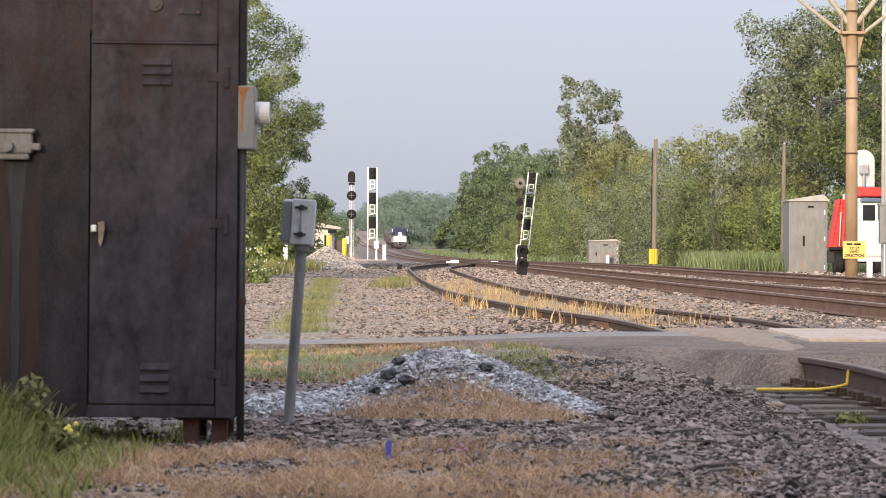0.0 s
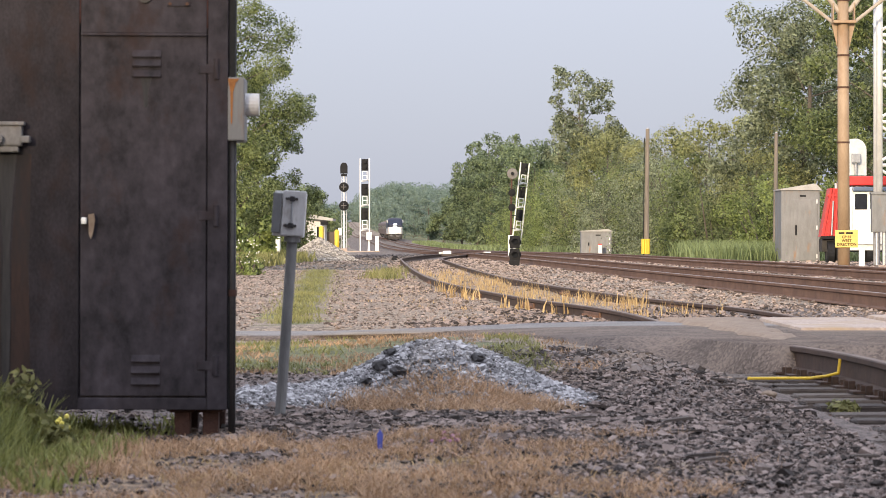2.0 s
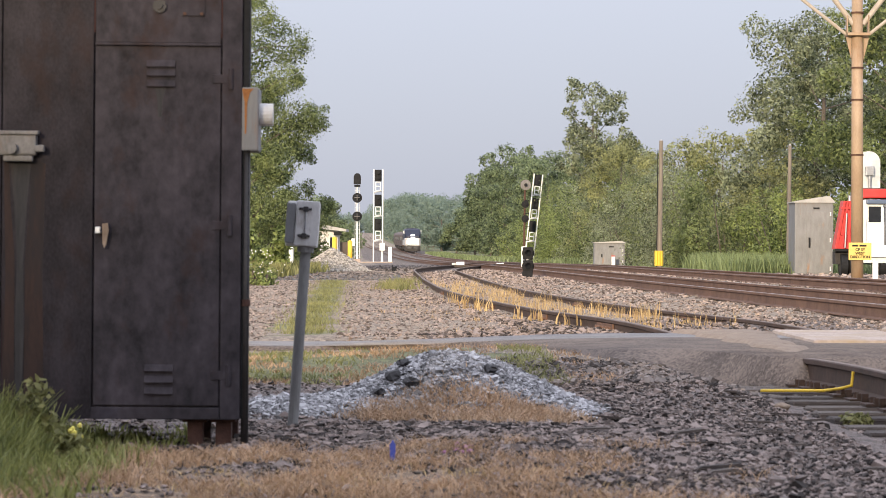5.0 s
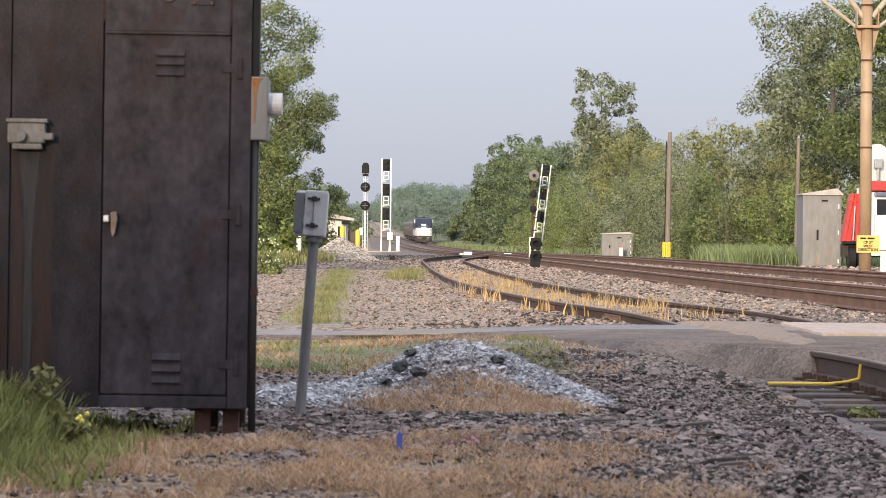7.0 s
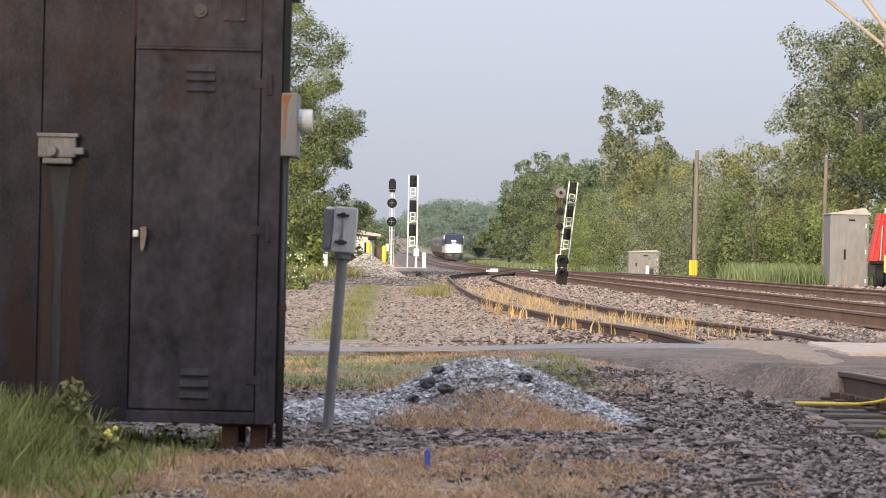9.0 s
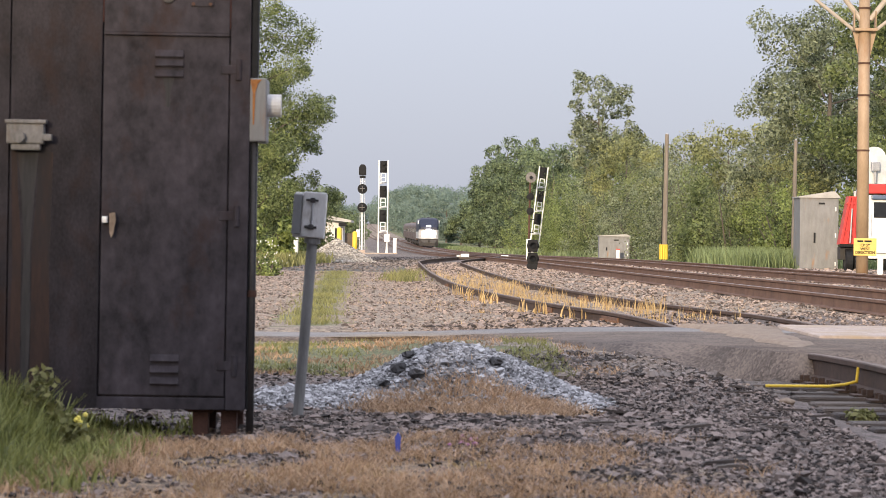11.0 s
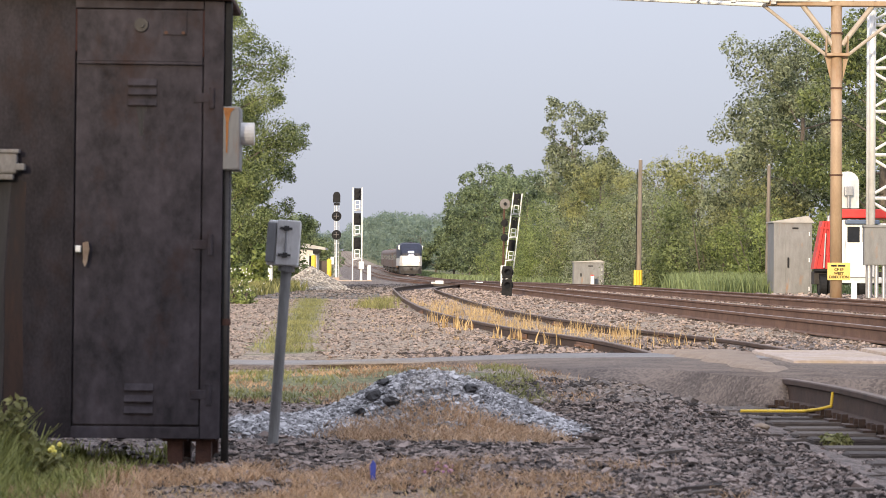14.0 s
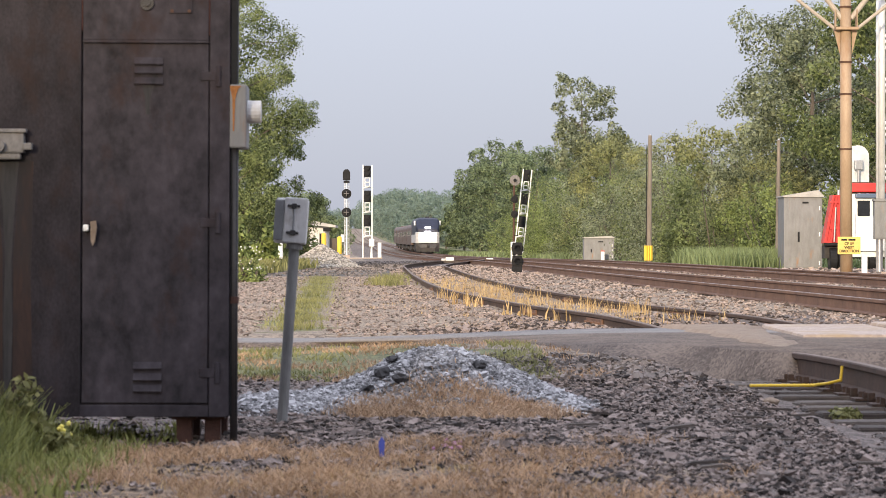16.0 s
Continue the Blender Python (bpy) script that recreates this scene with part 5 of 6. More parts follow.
def build_truck():
    """Red and white dump truck seen three-quarter, its red body slanting at the rear."""
    root = thing("dump_truck", "red and white dump truck parked behind the signal pole", "truck", pose(12.47, 81, 0.06) @ Matrix.Scale(0.9, 4))
    cab = part("cab", box(0.95, 2.2, 0.0, 2.0, 0.95, 2.8, 0.08), M["white"], root, "white truck cab")
    part("windscreen", box(1.15, 1.6, -0.02, 0.06, 1.98, 2.55, 0.02), M["glass_dark"], cab)
    part("side_window", box(1.7, 2.1, -0.02, 0.06, 2.0, 2.55, 0.02), M["glass_dark"], cab)
    part("visor", box(1.05, 2.3, -0.16, 0.3, 2.64, 2.8, 0.04), M["visor_blue"], cab, "blue-grey sun visor")
    part("fender", prism(bmesh.new(), [(1.0, 0.72), (2.2, 0.72), (2.2, 1.2), (1.95, 1.42), (1.5, 1.46), (1.15, 1.3)], -0.22, -0.01), M["white"], cab, "white front fender")
    part("grab_rail", bar((1.04, -0.1, 1.2), (1.04, -0.1, 2.1), 0.02, seg=6), M["alu"], cab)
    part("door_step", box(1.3, 1.9, -0.12, 0.0, 0.75, 0.85, 0.02), M["galv"], cab)
    part("mirror", box(0.82, 0.9, -0.2, -0.12, 1.75, 2.15, 0.02), M["black"], cab)
    part("exhaust", bar((0.55, 0.5, 1.0), (0.55, 0.5, 2.95), 0.06, seg=10), M["galv"], root)
    bm = prism(bmesh.new(), [(-0.06, 1.0), (0.72, 1.0), (0.78, 2.75), (0.26, 2.75)], 0.1, 0.8)
    body = part("dump_body", bm, M["red"], root, "red steel dump body with ribs")
    for x, lean in ((-0.04, 0.3), (0.16, 0.2), (0.38, 0.12), (0.62, 0.06)):
        part("rib", prism(bmesh.new(), [(x, 1.02), (x + 0.07, 1.02), (x + 0.07 + lean, 2.73), (x + lean, 2.73)], 0.0, 0.1), M["red"], body)
    for z in (1.5, 2.45):
        part("cross_rib", box(0.16, 0.7, 0.02, 0.1, z, z + 0.08, 0.01), M["red"], body)
    part("lift_rod", bar((0.3, -0.05, 1.05), (0.36, -0.05, 2.3), 0.03, seg=8), M["galv"], body)
    part("tailgate_bar", box(-0.06, 0.7, 0.03, 0.12, 0.92, 1.02, 0.01), M["black"], body)
    part("top_rail", box(0.93, 4.2, 0.2, 2.2, 2.86, 3.2, 0.04), M["red"], root, "red canopy beam")
    part("white_strip", box(2.25, 4.2, 0.1, 0.19, 2.5, 2.68, 0.02), M["white"], root)
    part("bumper", box(0.95, 4.2, -0.08, 0.1, 0.5, 0.72, 0.03), M["white"], root)
    part("chassis", box(0.0, 4.2, 0.3, 1.0, 0.45, 0.92, 0.02), M["underframe"], root)
    for x in (0.3, 0.6, 1.7, 3.4):
        w = part("wheel", bar((x - 0.12, 0.35, 0.42), (x + 0.12, 0.35, 0.42), 0.43, seg=24), M["black"], root)
        part("rim", bar((x - 0.125, 0.35, 0.42), (x + 0.125, 0.35, 0.42), 0.24, seg=18), M["underframe"], w)
    part("beacon", box(0.86, 1.16, -0.05, 0.1, 1.0, 1.12, 0.03), M["red"], root)


build_truck()
wp = thing("marker_post", "short white post at the pole's foot", "post", pose(11.78, 69.5, 0.0))
part("post", box(-0.08, 0.08, -0.05, 0.05, 0, 0.62, 0.02), M["white"], wp)
part("foot", box(-0.12, 0.12, -0.1, 0.1, -0.1, 0.04, 0.01), M["concrete"], wp)
x, d = RNG.uniform(10.5, 17, 2600), RNG.uniform(66, 84, 2600)
stones("pale_ballast", on_ground(x, d), RNG.uniform(0.05, 0.2, len(x)), M["stone_warm"], "pale rock around the tower footing")


# ---- hut and bollards on the left ----
def build_hut():
    root = thing("hut", "small grey-roofed trackside hut with a dark doorway", "hut", pose(-8.75, 150, 0.0) @ Matrix.Scale(1.18, 4))
    part("wall", box(0, 1.5, 0, 2.4, 0, 1.75, 0.02), M["grey_light"], root)
    part("wall_panel", box(0.2, 0.55, -0.03, -0.001, 0.1, 1.55, 0.01), M["brown_wall"], root)
    bm = prism(bmesh.new(), [(-0.4, 0), (1.95, -0.22), (1.95, -0.1), (0.25, 0.22), (-0.4, 0.16)], -0.5, 2.7)
    bmesh.ops.transform(bm, matrix=pose(0, 0, 1.92), verts=bm.verts)
    part("roof", bm, M["roof_grey"], root, "pale sheet roof with an overhang")
    part("lamp", box(1.3, 1.7, -0.42, -0.2, 1.5, 1.68, 0.02), M["black"], root)
    part("lamp", box(0.18, 0.34, -0.2, -0.04, 1.25, 1.42, 0.02), M["white"], root)
    part("doorway", box(1.1, 1.45, -0.05, -0.002, 0.0, 1.4, 0.01), M["black"], root)
    part("chimney", bar((-0.2, 1.0, 1.9), (-0.2, 1.0, 2.9), 0.07, seg=8), M["timber_pole"], root)


build_hut()
for x, d, h in ((-7.0, 146, 1.62), (-6.08, 146, 1.4)):
    b = thing("bollard", "tall bright yellow steel bollard by the hut", "bollard", pose(x, d, 0.0), "yellow bollards")
    part("post", bar((0, 0, -0.1), (0, 0, h), 0.16 if x < -7 else 0.14, seg=16), M["yellow"], b, "", True)
    part("cap", bar((0, 0, h), (0, 0, h + 0.06), 0.13, 0.06, 16), M["yellow"], b)
b = thing("fence_panel", "dark brown board panel beside a bollard", "panel", pose(-6.45, 147, 0))
part("board", box(-0.25, 0.25, 0, 0.08, 0, 1.35, 0.01), M["brown_wall"], b)
part("post", box(0.25, 0.33, -0.02, 0.1, -0.1, 1.42, 0.01), M["timber_pole"], b)
b = thing("marker_post", "short white post in front of the trees", "post", pose(-6.6, 101, 0))
part("post", bar((0, 0, -0.1), (0, 0, 0.95), 0.1, seg=12), M["white"], b)
part("cap", bar((0, 0, 0.95), (0, 0, 1.0), 0.11, 0.05, 12), M["white"], b)


# ---- small things in the foreground ----
def bent_pipe():
    """Yellow cable guard: along a tie, then up the web of the rail."""
    root = thing("cable_guard", "yellow bent cable pipe lying beside the rail", "pipe", pose(0, 0, 0))
    pts = [(1.89, 15.3, -0.004), (2.29, 15.4, -0.008), (2.42, 15.62, -0.008), (2.505, 15.66, 0.01), (2.515, 15.66, 0.1)]
    for p, q in zip(pts, pts[1:]):
        part("pipe", bar(p, q, 0.0095, seg=10), M["yellow"], root)
    for p in pts[1:4]:
        bm = bmesh.new()
        bmesh.ops.create_icosphere(bm, subdivisions=2, radius=0.0098, matrix=Matrix.Translation(p))
        part("elbow", bm, M["yellow"], root)


bent_pipe()


def rock(x, d, s, label, mt):
    bm = bmesh.new()
    bmesh.ops.create_icosphere(bm, subdivisions=3, radius=s)
    for v in bm.verts:
        v.co *= 0.85 + 0.3 * noise.noise(v.co / s * 1.3 + Vector((x, d, 1)))
        v.co.z *= 0.62
    ob = part("rock", bm, mt, smooth_shade=True)
    ob.matrix_basis = pose(x, d, float(ground_z(x, d)) + s * 0.3)
    tagged(ob, label, "rock", "single rocks")


rock(1.9, 14.4, 0.055, "rounded tan rock lying among dark stones", M["rock_tan"])
rock(1.65, 16.0, 0.055, "tan angular rock near the road", M["rock_tan"])
rock(1.85, 16.1, 0.05, "tan angular rock near the road", M["rock_tan"])
b = thing("survey_flag", "small blue survey marker stuck in dry ground", "marker", pose(-0.24, 9.75, 0))
part("whisker", prism(bmesh.new(), [(-0.006, -0.02), (0.006, -0.02), (0.012, 0.085), (0.0, 0.105), (-0.012, 0.085)], -0.003, 0.003), M["blue_mark"], b)
part("pin", bar((0, 0, -0.04), (0, 0, 0.02), 0.002, seg=6), M["galv"], b)


def splinter(x, d, length, width, turn):
    """A flat, split sliver of old tie timber lying on the stones."""
    bm = bmesh.new()
    w, h = width / 2, width * 0.3
    prism(bm, [(-length / 2, 0.0), (-length * 0.3, -h * 0.4), (length * 0.42, -h * 0.5), (length / 2, h * 0.1), (length * 0.35, h), (-length * 0.38, h * 0.8)], -w, w)
    for v in bm.verts:
        v.co.y += 0.25 * width * math.sin(v.co.x * 9 + x * 5)
    ob = part("wood_splinter", bm, M["tie"])
    ob.matrix_basis = pose(x, d, float(ground_z(x, d) + lumps(x, d)) + 0.022, random.uniform(-6, 6), random.uniform(-4, 4), turn)
    tagged(ob, "dark split sliver of old tie timber on stones", "wood piece", "timber slivers")


for k in range(15):
    splinter(random.uniform(0.6, 2.3), 9.2 + 7.0 * random.random(), random.uniform(0.08, 0.22), random.uniform(0.018, 0.036), random.uniform(-35, 50))
for k in range(9):
    bm = bmesh.new()
    bmesh.ops.create_icosphere(bm, subdivisions=1, radius=0.014)
    for v in bm.verts:
        v.co *= random.uniform(0.7, 1.25)
        v.co.z *= 0.6
    x, d = 0.03 + random.gauss(0, 0.05), 10.2 + random.gauss(0, 0.22)
    ob = part("painted_stone", bm, M["pink"])
    ob.matrix_basis = pose(x, d, float(ground_z(x, d) + lumps(x, d)) + 0.012, 0, 0, 40 * k)
    tagged(ob, "small stone sprayed with pink marking paint", "stone", "paint-marked stones")


# ---- trees ----
def crown_leaves(name, blobs, count, size, material, parent=None):
    """Leaves scattered over and in a set of clumps (x, y, z, r), each a bent pair of faces."""
    blobs = np.asarray(blobs, float)
    wgt = blobs[:, 3] ** 2
    idx = RNG.choice(len(blobs), count, p=wgt / wgt.sum())
    dirv = RNG.normal(size=(count, 3))
    dirv /= np.linalg.norm(dirv, axis=1)[:, None]
    rad = blobs[idx, 3] * RNG.uniform(0.35, 1.0, count) ** 0.45 * RNG.triangular(0.74, 0.98, 1.34, count)
    p = blobs[idx, :3] + dirv * rad[:, None] * np.array([1, 1, 0.85])
    nrm = dirv + RNG.normal(size=(count, 3)) * 0.7 + np.array([0, 0, 0.35])
    nrm /= np.linalg.norm(nrm, axis=1)[:, None]
    t1 = np.cross(nrm, RNG.normal(size=(count, 3)))
    t1 /= np.linalg.norm(t1, axis=1)[:, None]
    t2 = np.cross(nrm, t1)
    s = size * RNG.uniform(0.5, 1.4, count)[:, None]
    a1, b1 = t1 * s, t2 * s * 0.48
    v = np.stack([p - a1, p - b1 + nrm * s * 0.12, p + a1, p + b1 + nrm * s * 0.12], 1)
    f = np.arange(count * 4).reshape(-1, 4)
    return raw(name, v.reshape(-1, 3), f, material, parent)


def tree(x, d, height, spread, material, label, leaves=5000, leaf=0.2, trunk=0.5, low=0.25, category="tree", seed=0, lean=0.0, group="trackside trees", gaps=0.5):
    """A tapered trunk with limbs, and a crown of leaf clumps gathered at the limb ends."""
    rnd = random.Random(seed * 7919 + int(x * 13) + int(d * 31))
    z0 = float(ground_z(x, min(d, 1900))) - 0.1
    root = thing("tree" if category == "tree" else "bush", label, category, pose(x, d, z0), group)
    bm = bmesh.new()
    top = Vector((lean * height, 0, height * 0.82))
    tr = 0.018 * height + 0.05
    pts = [Vector((0, 0, 0))]
    for k in range(1, 7):
        f = k / 6
        pts.append(top * f + Vector((rnd.uniform(-1, 1), rnd.uniform(-1, 1), 0)) * 0.035 * height * f)
    for k in range(6):
        tube(bm, pts[k], pts[k + 1], tr * (1 - k / 6.6), tr * (1 - (k + 1) / 6.6), 7)
    blobs = []
    limbs = int(9 + height * 0.9)
    for k in range(limbs):
        f = low + (1 - low) * (k + rnd.random()) / limbs
        base = top * f * 0.98
        ang = k * 2.4 + rnd.uniform(-0.5, 0.5)
        g = (f - low) / (1 - low)
        reach = spread * (0.55 + 0.55 * math.sin(math.pi * min(1, 0.22 + g * 0.78))) * rnd.uniform(0.55, 1.05)
        end = base + Vector((math.cos(ang) * reach, math.sin(ang) * reach, height * 0.16 * rnd.uniform(0.2, 1.0)))
        mid = base.lerp(end, 0.5) + Vector((0, 0, 0.05 * height * rnd.uniform(-0.3, 0.6)))
        tube(bm, base, mid, tr * 0.35 * (1.15 - f), tr * 0.22 * (1.15 - f), 5)
        tube(bm, mid, end, tr * 0.22 * (1.15 - f), tr * 0.07, 5)
        r = spread * rnd.uniform(0.2, 0.42) * (1.1 - 0.35 * g)
        blobs.append((*end, r))
        for _ in range(3):
            o = Vector([max(-1.1, min(1.1, rnd.gauss(0, q))) for q in (1, 1, 0.8)]) * r * 0.72
            blobs.append((*(end + o), r * rnd.uniform(0.3, 0.6)))
        blobs.append((*mid, r * rnd.uniform(0.3, 0.7) * (1 - gaps * 0.6)))
    blobs.append((top.x, top.y, height * 0.9, spread * 0.28))
    part("trunk", bm, M["bark"], root)
    crown_leaves("crown", blobs, leaves, leaf, material, root)
    return root


def thicket(x, d, w, depth, h, material, label, leaves=5000, leaf=0.2, seed=0, group="trackside bushes"):
    """A bush: many stems from the ground, leafy to its foot, its top uneven."""
    rnd = random.Random(seed * 101 + int(x * 17) + int(d * 3))
    root = thing("bush", label, "bush", pose(x, d, float(ground_z(x, min(d, 1900))) - 0.05), group)
    bm = bmesh.new()
    blobs = []
    for k in range(11):
        bx, by = rnd.uniform(-w, w) / 2, rnd.uniform(-depth, depth) / 2
        hh = h * rnd.uniform(0.45, 1.0) * (1 - 0.35 * abs(2 * bx / w) ** 2)
        tube(bm, (bx * 0.5, by * 0.5, 0), (bx, by, hh * 0.8), 0.05, 0.015, 5)
        r = h * rnd.uniform(0.13, 0.24)
        for f in (0.12, 0.4, 0.7, 0.95):
            blobs.append((bx + rnd.uniform(-r, r), by + rnd.uniform(-r, r), hh * f, r * rnd.uniform(0.6, 1.15) * (1.15 - 0.4 * f)))
        blobs.append((bx + rnd.uniform(-r, r) * 0.5, by, hh * 1.1, r * 0.35))
    part("stem", bm, M["bark"], root)
    crown_leaves("crown", blobs, leaves, leaf, material, root)
    return root


OAK = "broad green deciduous tree beside the railway"
# right-hand side, from the signal bridge into the distance
tree(17.9, 122, 13.4, 4.0, M["leaf_grey"], "tall silvery-green willow-like tree with an open crown", 34000, 0.09, seed=12, low=0.25, gaps=0.0)
tree(20.6, 113, 13.5, 4.2, M["leaf_mid"], "tall green deciduous tree with a dense dark crown", 24000, 0.105, seed=4, low=0.1)
tree(22.6, 130, 15.0, 5.0, M["leaf_mid"], OAK, 12000, 0.18, seed=6)
tree(12.3, 204, 15.8, 3.0, M["leaf_grey"], "tall open-crowned tree standing above the bushes", 12000, 0.13, seed=15, low=0.36, lean=-0.05, gaps=0.3)
tree(14.7, 210, 11.2, 3.4, M["leaf_grey"], "silvery-green tree with an open crown", 9000, 0.18, seed=9, low=0.3)
for k, (x, d, h) in enumerate([(13.2, 146, 7.6), (15.2, 142, 7.9), (17.2, 134, 7.8), (11.4, 168, 8.4), (12.6, 186, 9.6)]):
    tree(x, d, h, 2.9, M["leaf_olive"], "olive-green small tree behind the trackside bushes", 9000, 0.1, seed=160 + k, low=0.04)
for k, (x, d, w, h, key) in enumerate([
        (12.6, 112, 5, 4.6, "leaf_mid"), (14.9, 108, 5, 4.2, "leaf_bright"), (17.4, 104, 5, 3.6, "leaf_bright"), (20, 100, 5, 4.2, "leaf_mid"), (23, 98, 5, 5, "leaf_mid"),
        (12.6, 124, 5, 6.6, "leaf_grey"), (15.2, 119, 5, 6.8, "leaf_olive"), (12.8, 138, 5, 6.2, "leaf_mid"), (11.2, 141, 5, 6.0, "leaf_grey"),
        (12.3, 152, 5, 6.6, "leaf_grey"), (10.6, 160, 6, 6.2, "leaf_mid"), (11.4, 172, 6, 6.4, "leaf_grey"), (9.4, 176, 5, 5.4, "leaf_bright"), (10.2, 190, 6, 6.8, "leaf_mid"),
        (8.4, 196, 5, 4.4, "leaf_bright"), (8.8, 214, 6, 6.2, "leaf_bright"), (11.8, 228, 7, 8.6, "leaf_mid"), (7.4, 232, 6, 4.6, "leaf_bright"), (9.0, 248, 7, 8.0, "leaf_mid"),
        (17.5, 140, 6, 7.2, "leaf_grey"), (15.5, 152, 6, 7.8, "leaf_olive"), (14.5, 176, 6, 8.0, "leaf_grey")]):
    thicket(x, d, w, 4, h, M[key], {"leaf_olive": "olive-green leafy bush beside the tracks", "leaf_bright": "bright green leafy bush beside the tracks", "leaf_mid": "dense green leafy bush beside the tracks",
                                    "leaf_grey": "silvery-green leafy bush beside the tracks"}[key], 15000, 0.068, seed=k)
for k, (x, d, h, s, key) in enumerate([
        (9.8, 262, 11.0, 4.2, "leaf_dark"), (8.2, 285, 12.0, 4.6, "leaf_dark"), (10.2, 322, 13.5, 5.0, "leaf_dark"), (6.6, 318, 15.4, 4.6, "leaf_dark"), (13, 300, 13.5, 5, "leaf_dark"),
        (5.6, 368, 11.4, 4.4, "leaf_dark"), (7.2, 395, 14.0, 5.0, "leaf_dark"), (3.6, 420, 9.0, 4.2, "leaf_dark"), (5.4, 460, 10.5, 5.0, "leaf_mid"), (0.6, 470, 8.4, 4.6, "leaf_mid"),
        (-2.6, 540, 11, 6, "leaf_mid"), (1.5, 560, 12.3, 6.5, "leaf_mid"), (-6.5, 620, 13, 7, "leaf_mid"), (-3, 680, 14.5, 7.5, "leaf_mid"), (-11, 720, 15, 8, "leaf_mid"),
        (-8, 800, 16, 9, "leaf_mid"), (-17, 860, 17, 9, "leaf_mid"), (-14, 960, 18, 10, "leaf_mid"), (-24, 1050, 18, 10, "leaf_mid"), (-28, 1250, 18, 12, "leaf_mid"),
        (-40, 1500, 16, 12, "leaf_mid"), (-62, 1750, 12, 14, "leaf_mid"), (-82, 1850, 12, 14, "leaf_mid")]):
    # beyond 440 m the leaves take the colour with haze mixed in
    tree(x, d, h, s, M[key] if d < 440 else M["leaf_hazed"], OAK if d < 450 else "distant green tree along the line", 13000 if d < 480 else 7500, 0.085 + d * 0.0003, seed=20 + k, low=0.06)
# left-hand side
tree(-9.0, 104, 13.0, 3.1, M["leaf_mid"], "tall leafy tree with a feathery green crown", 52000, 0.056, seed=61, low=0.08)
tree(-8.3, 113, 9.2, 2.4, M["leaf_mid"], "leafy tree with a feathery green crown", 32000, 0.056, seed=62, low=0.1)
tree(-9.8, 124, 6.0, 1.9, M["leaf_dark"], OAK, 9000, 0.12, seed=63, low=0.05)
tree(-12, 106, 13, 4.0, M["leaf_mid"], OAK, 26000, 0.075, seed=64, low=0.1)
for k, (x, d, h, s) in enumerate([(-10.9, 200, 5.3, 2.8), (-13.7, 250, 6.2, 3.4), (-16.3, 300, 6.6, 4), (-20, 340, 7, 4.5), (-24, 420, 8, 5), (-31, 520, 8, 6), (-40, 640, 8, 7),
                                  (-50, 800, 9, 8), (-63, 1000, 9, 9), (-82, 1300, 9, 10)]):
    tree(x, d, h, s, M["leaf_dark"] if d < 400 else M["leaf_hazed"], "broad green deciduous tree beside the railway" if d < 400 else "distant green tree along the line", 9000, 0.07 + d * 0.0003, seed=80 + k, low=0.05)
thicket(-8.0, 92, 3.6, 4, 2.2, M["leaf_bright"], "bright green bush beside the gravel lane", 5000, 0.11, seed=90)
thicket(-8.8, 120, 4, 4, 3.2, M["leaf_mid"], "dense green bush beside the gravel lane", 5000, 0.13, seed=91)
# unseen tree row added behind the camera to keep sun off the foreground
for k, (x, d) in enumerate([(-19, -31), (-12.5, -32), (-6.5, -30.5), (-1, -32), (5, -31), (11, -32), (17, -31), (24, -32), (-26, -32), (-34, -31)]):
    tree(x, d, 11.2 + 0.6 * math.sin(k * 2.1), 4.8, M["leaf_mid"], OAK, 5500, 0.75, seed=100 + k, low=0.02)


weed(-1.52, 9.9, 0.12, True)
weed(-1.72, 10.2, 0.32, False)
weed(2.18, 13.4, 0.04, False)


# ---- train ----
def nose_ring(y, w, z0, z1, r):
    """Rounded-top cross-section at y."""
    pts = [(-w, z0), (-w, z1 - r)]
    pts += [(-w + r - r * math.cos(t), z1 - r + r * math.sin(t)) for t in np.linspace(0.2, math.pi / 2, 5)]
    pts += [(w - r + r * math.cos(t), z1 - r + r * math.sin(t)) for t in np.linspace(math.pi / 2, 0.2, 5)]
    return [(x, y, z) for x, z in pts + [(w, z1 - r), (w, z0)]]


def loft(rings):
    bm = bmesh.new()
    vs = [[bm.verts.new(p) for p in r] for r in rings]
    k = len(vs[0])
    for a1, b1 in zip(vs, vs[1:]):
        for i in range(k):
            bm.faces.new((a1[i], a1[(i + 1) % k], b1[(i + 1) % k], b1[i]))
    bm.faces.new(vs[0][::-1])
    bm.faces.new(vs[-1])
    bmesh.ops.recalc_face_normals(bm, faces=bm.faces)
    return bm


def bogie(parent, y):
    g = part("truck_frame", box(-1.15, 1.15, y - 1.6, y + 1.6, 0.35, 0.8, 0.06), M["underframe"], parent)
    for dy in (-1.25, 1.25):
        for s in (-1, 1):
            part("wheel", bar((s * 0.68, y + dy, 0.48), (s * 0.82, y + dy, 0.48), 0.48, seg=18), M["underframe"], g)


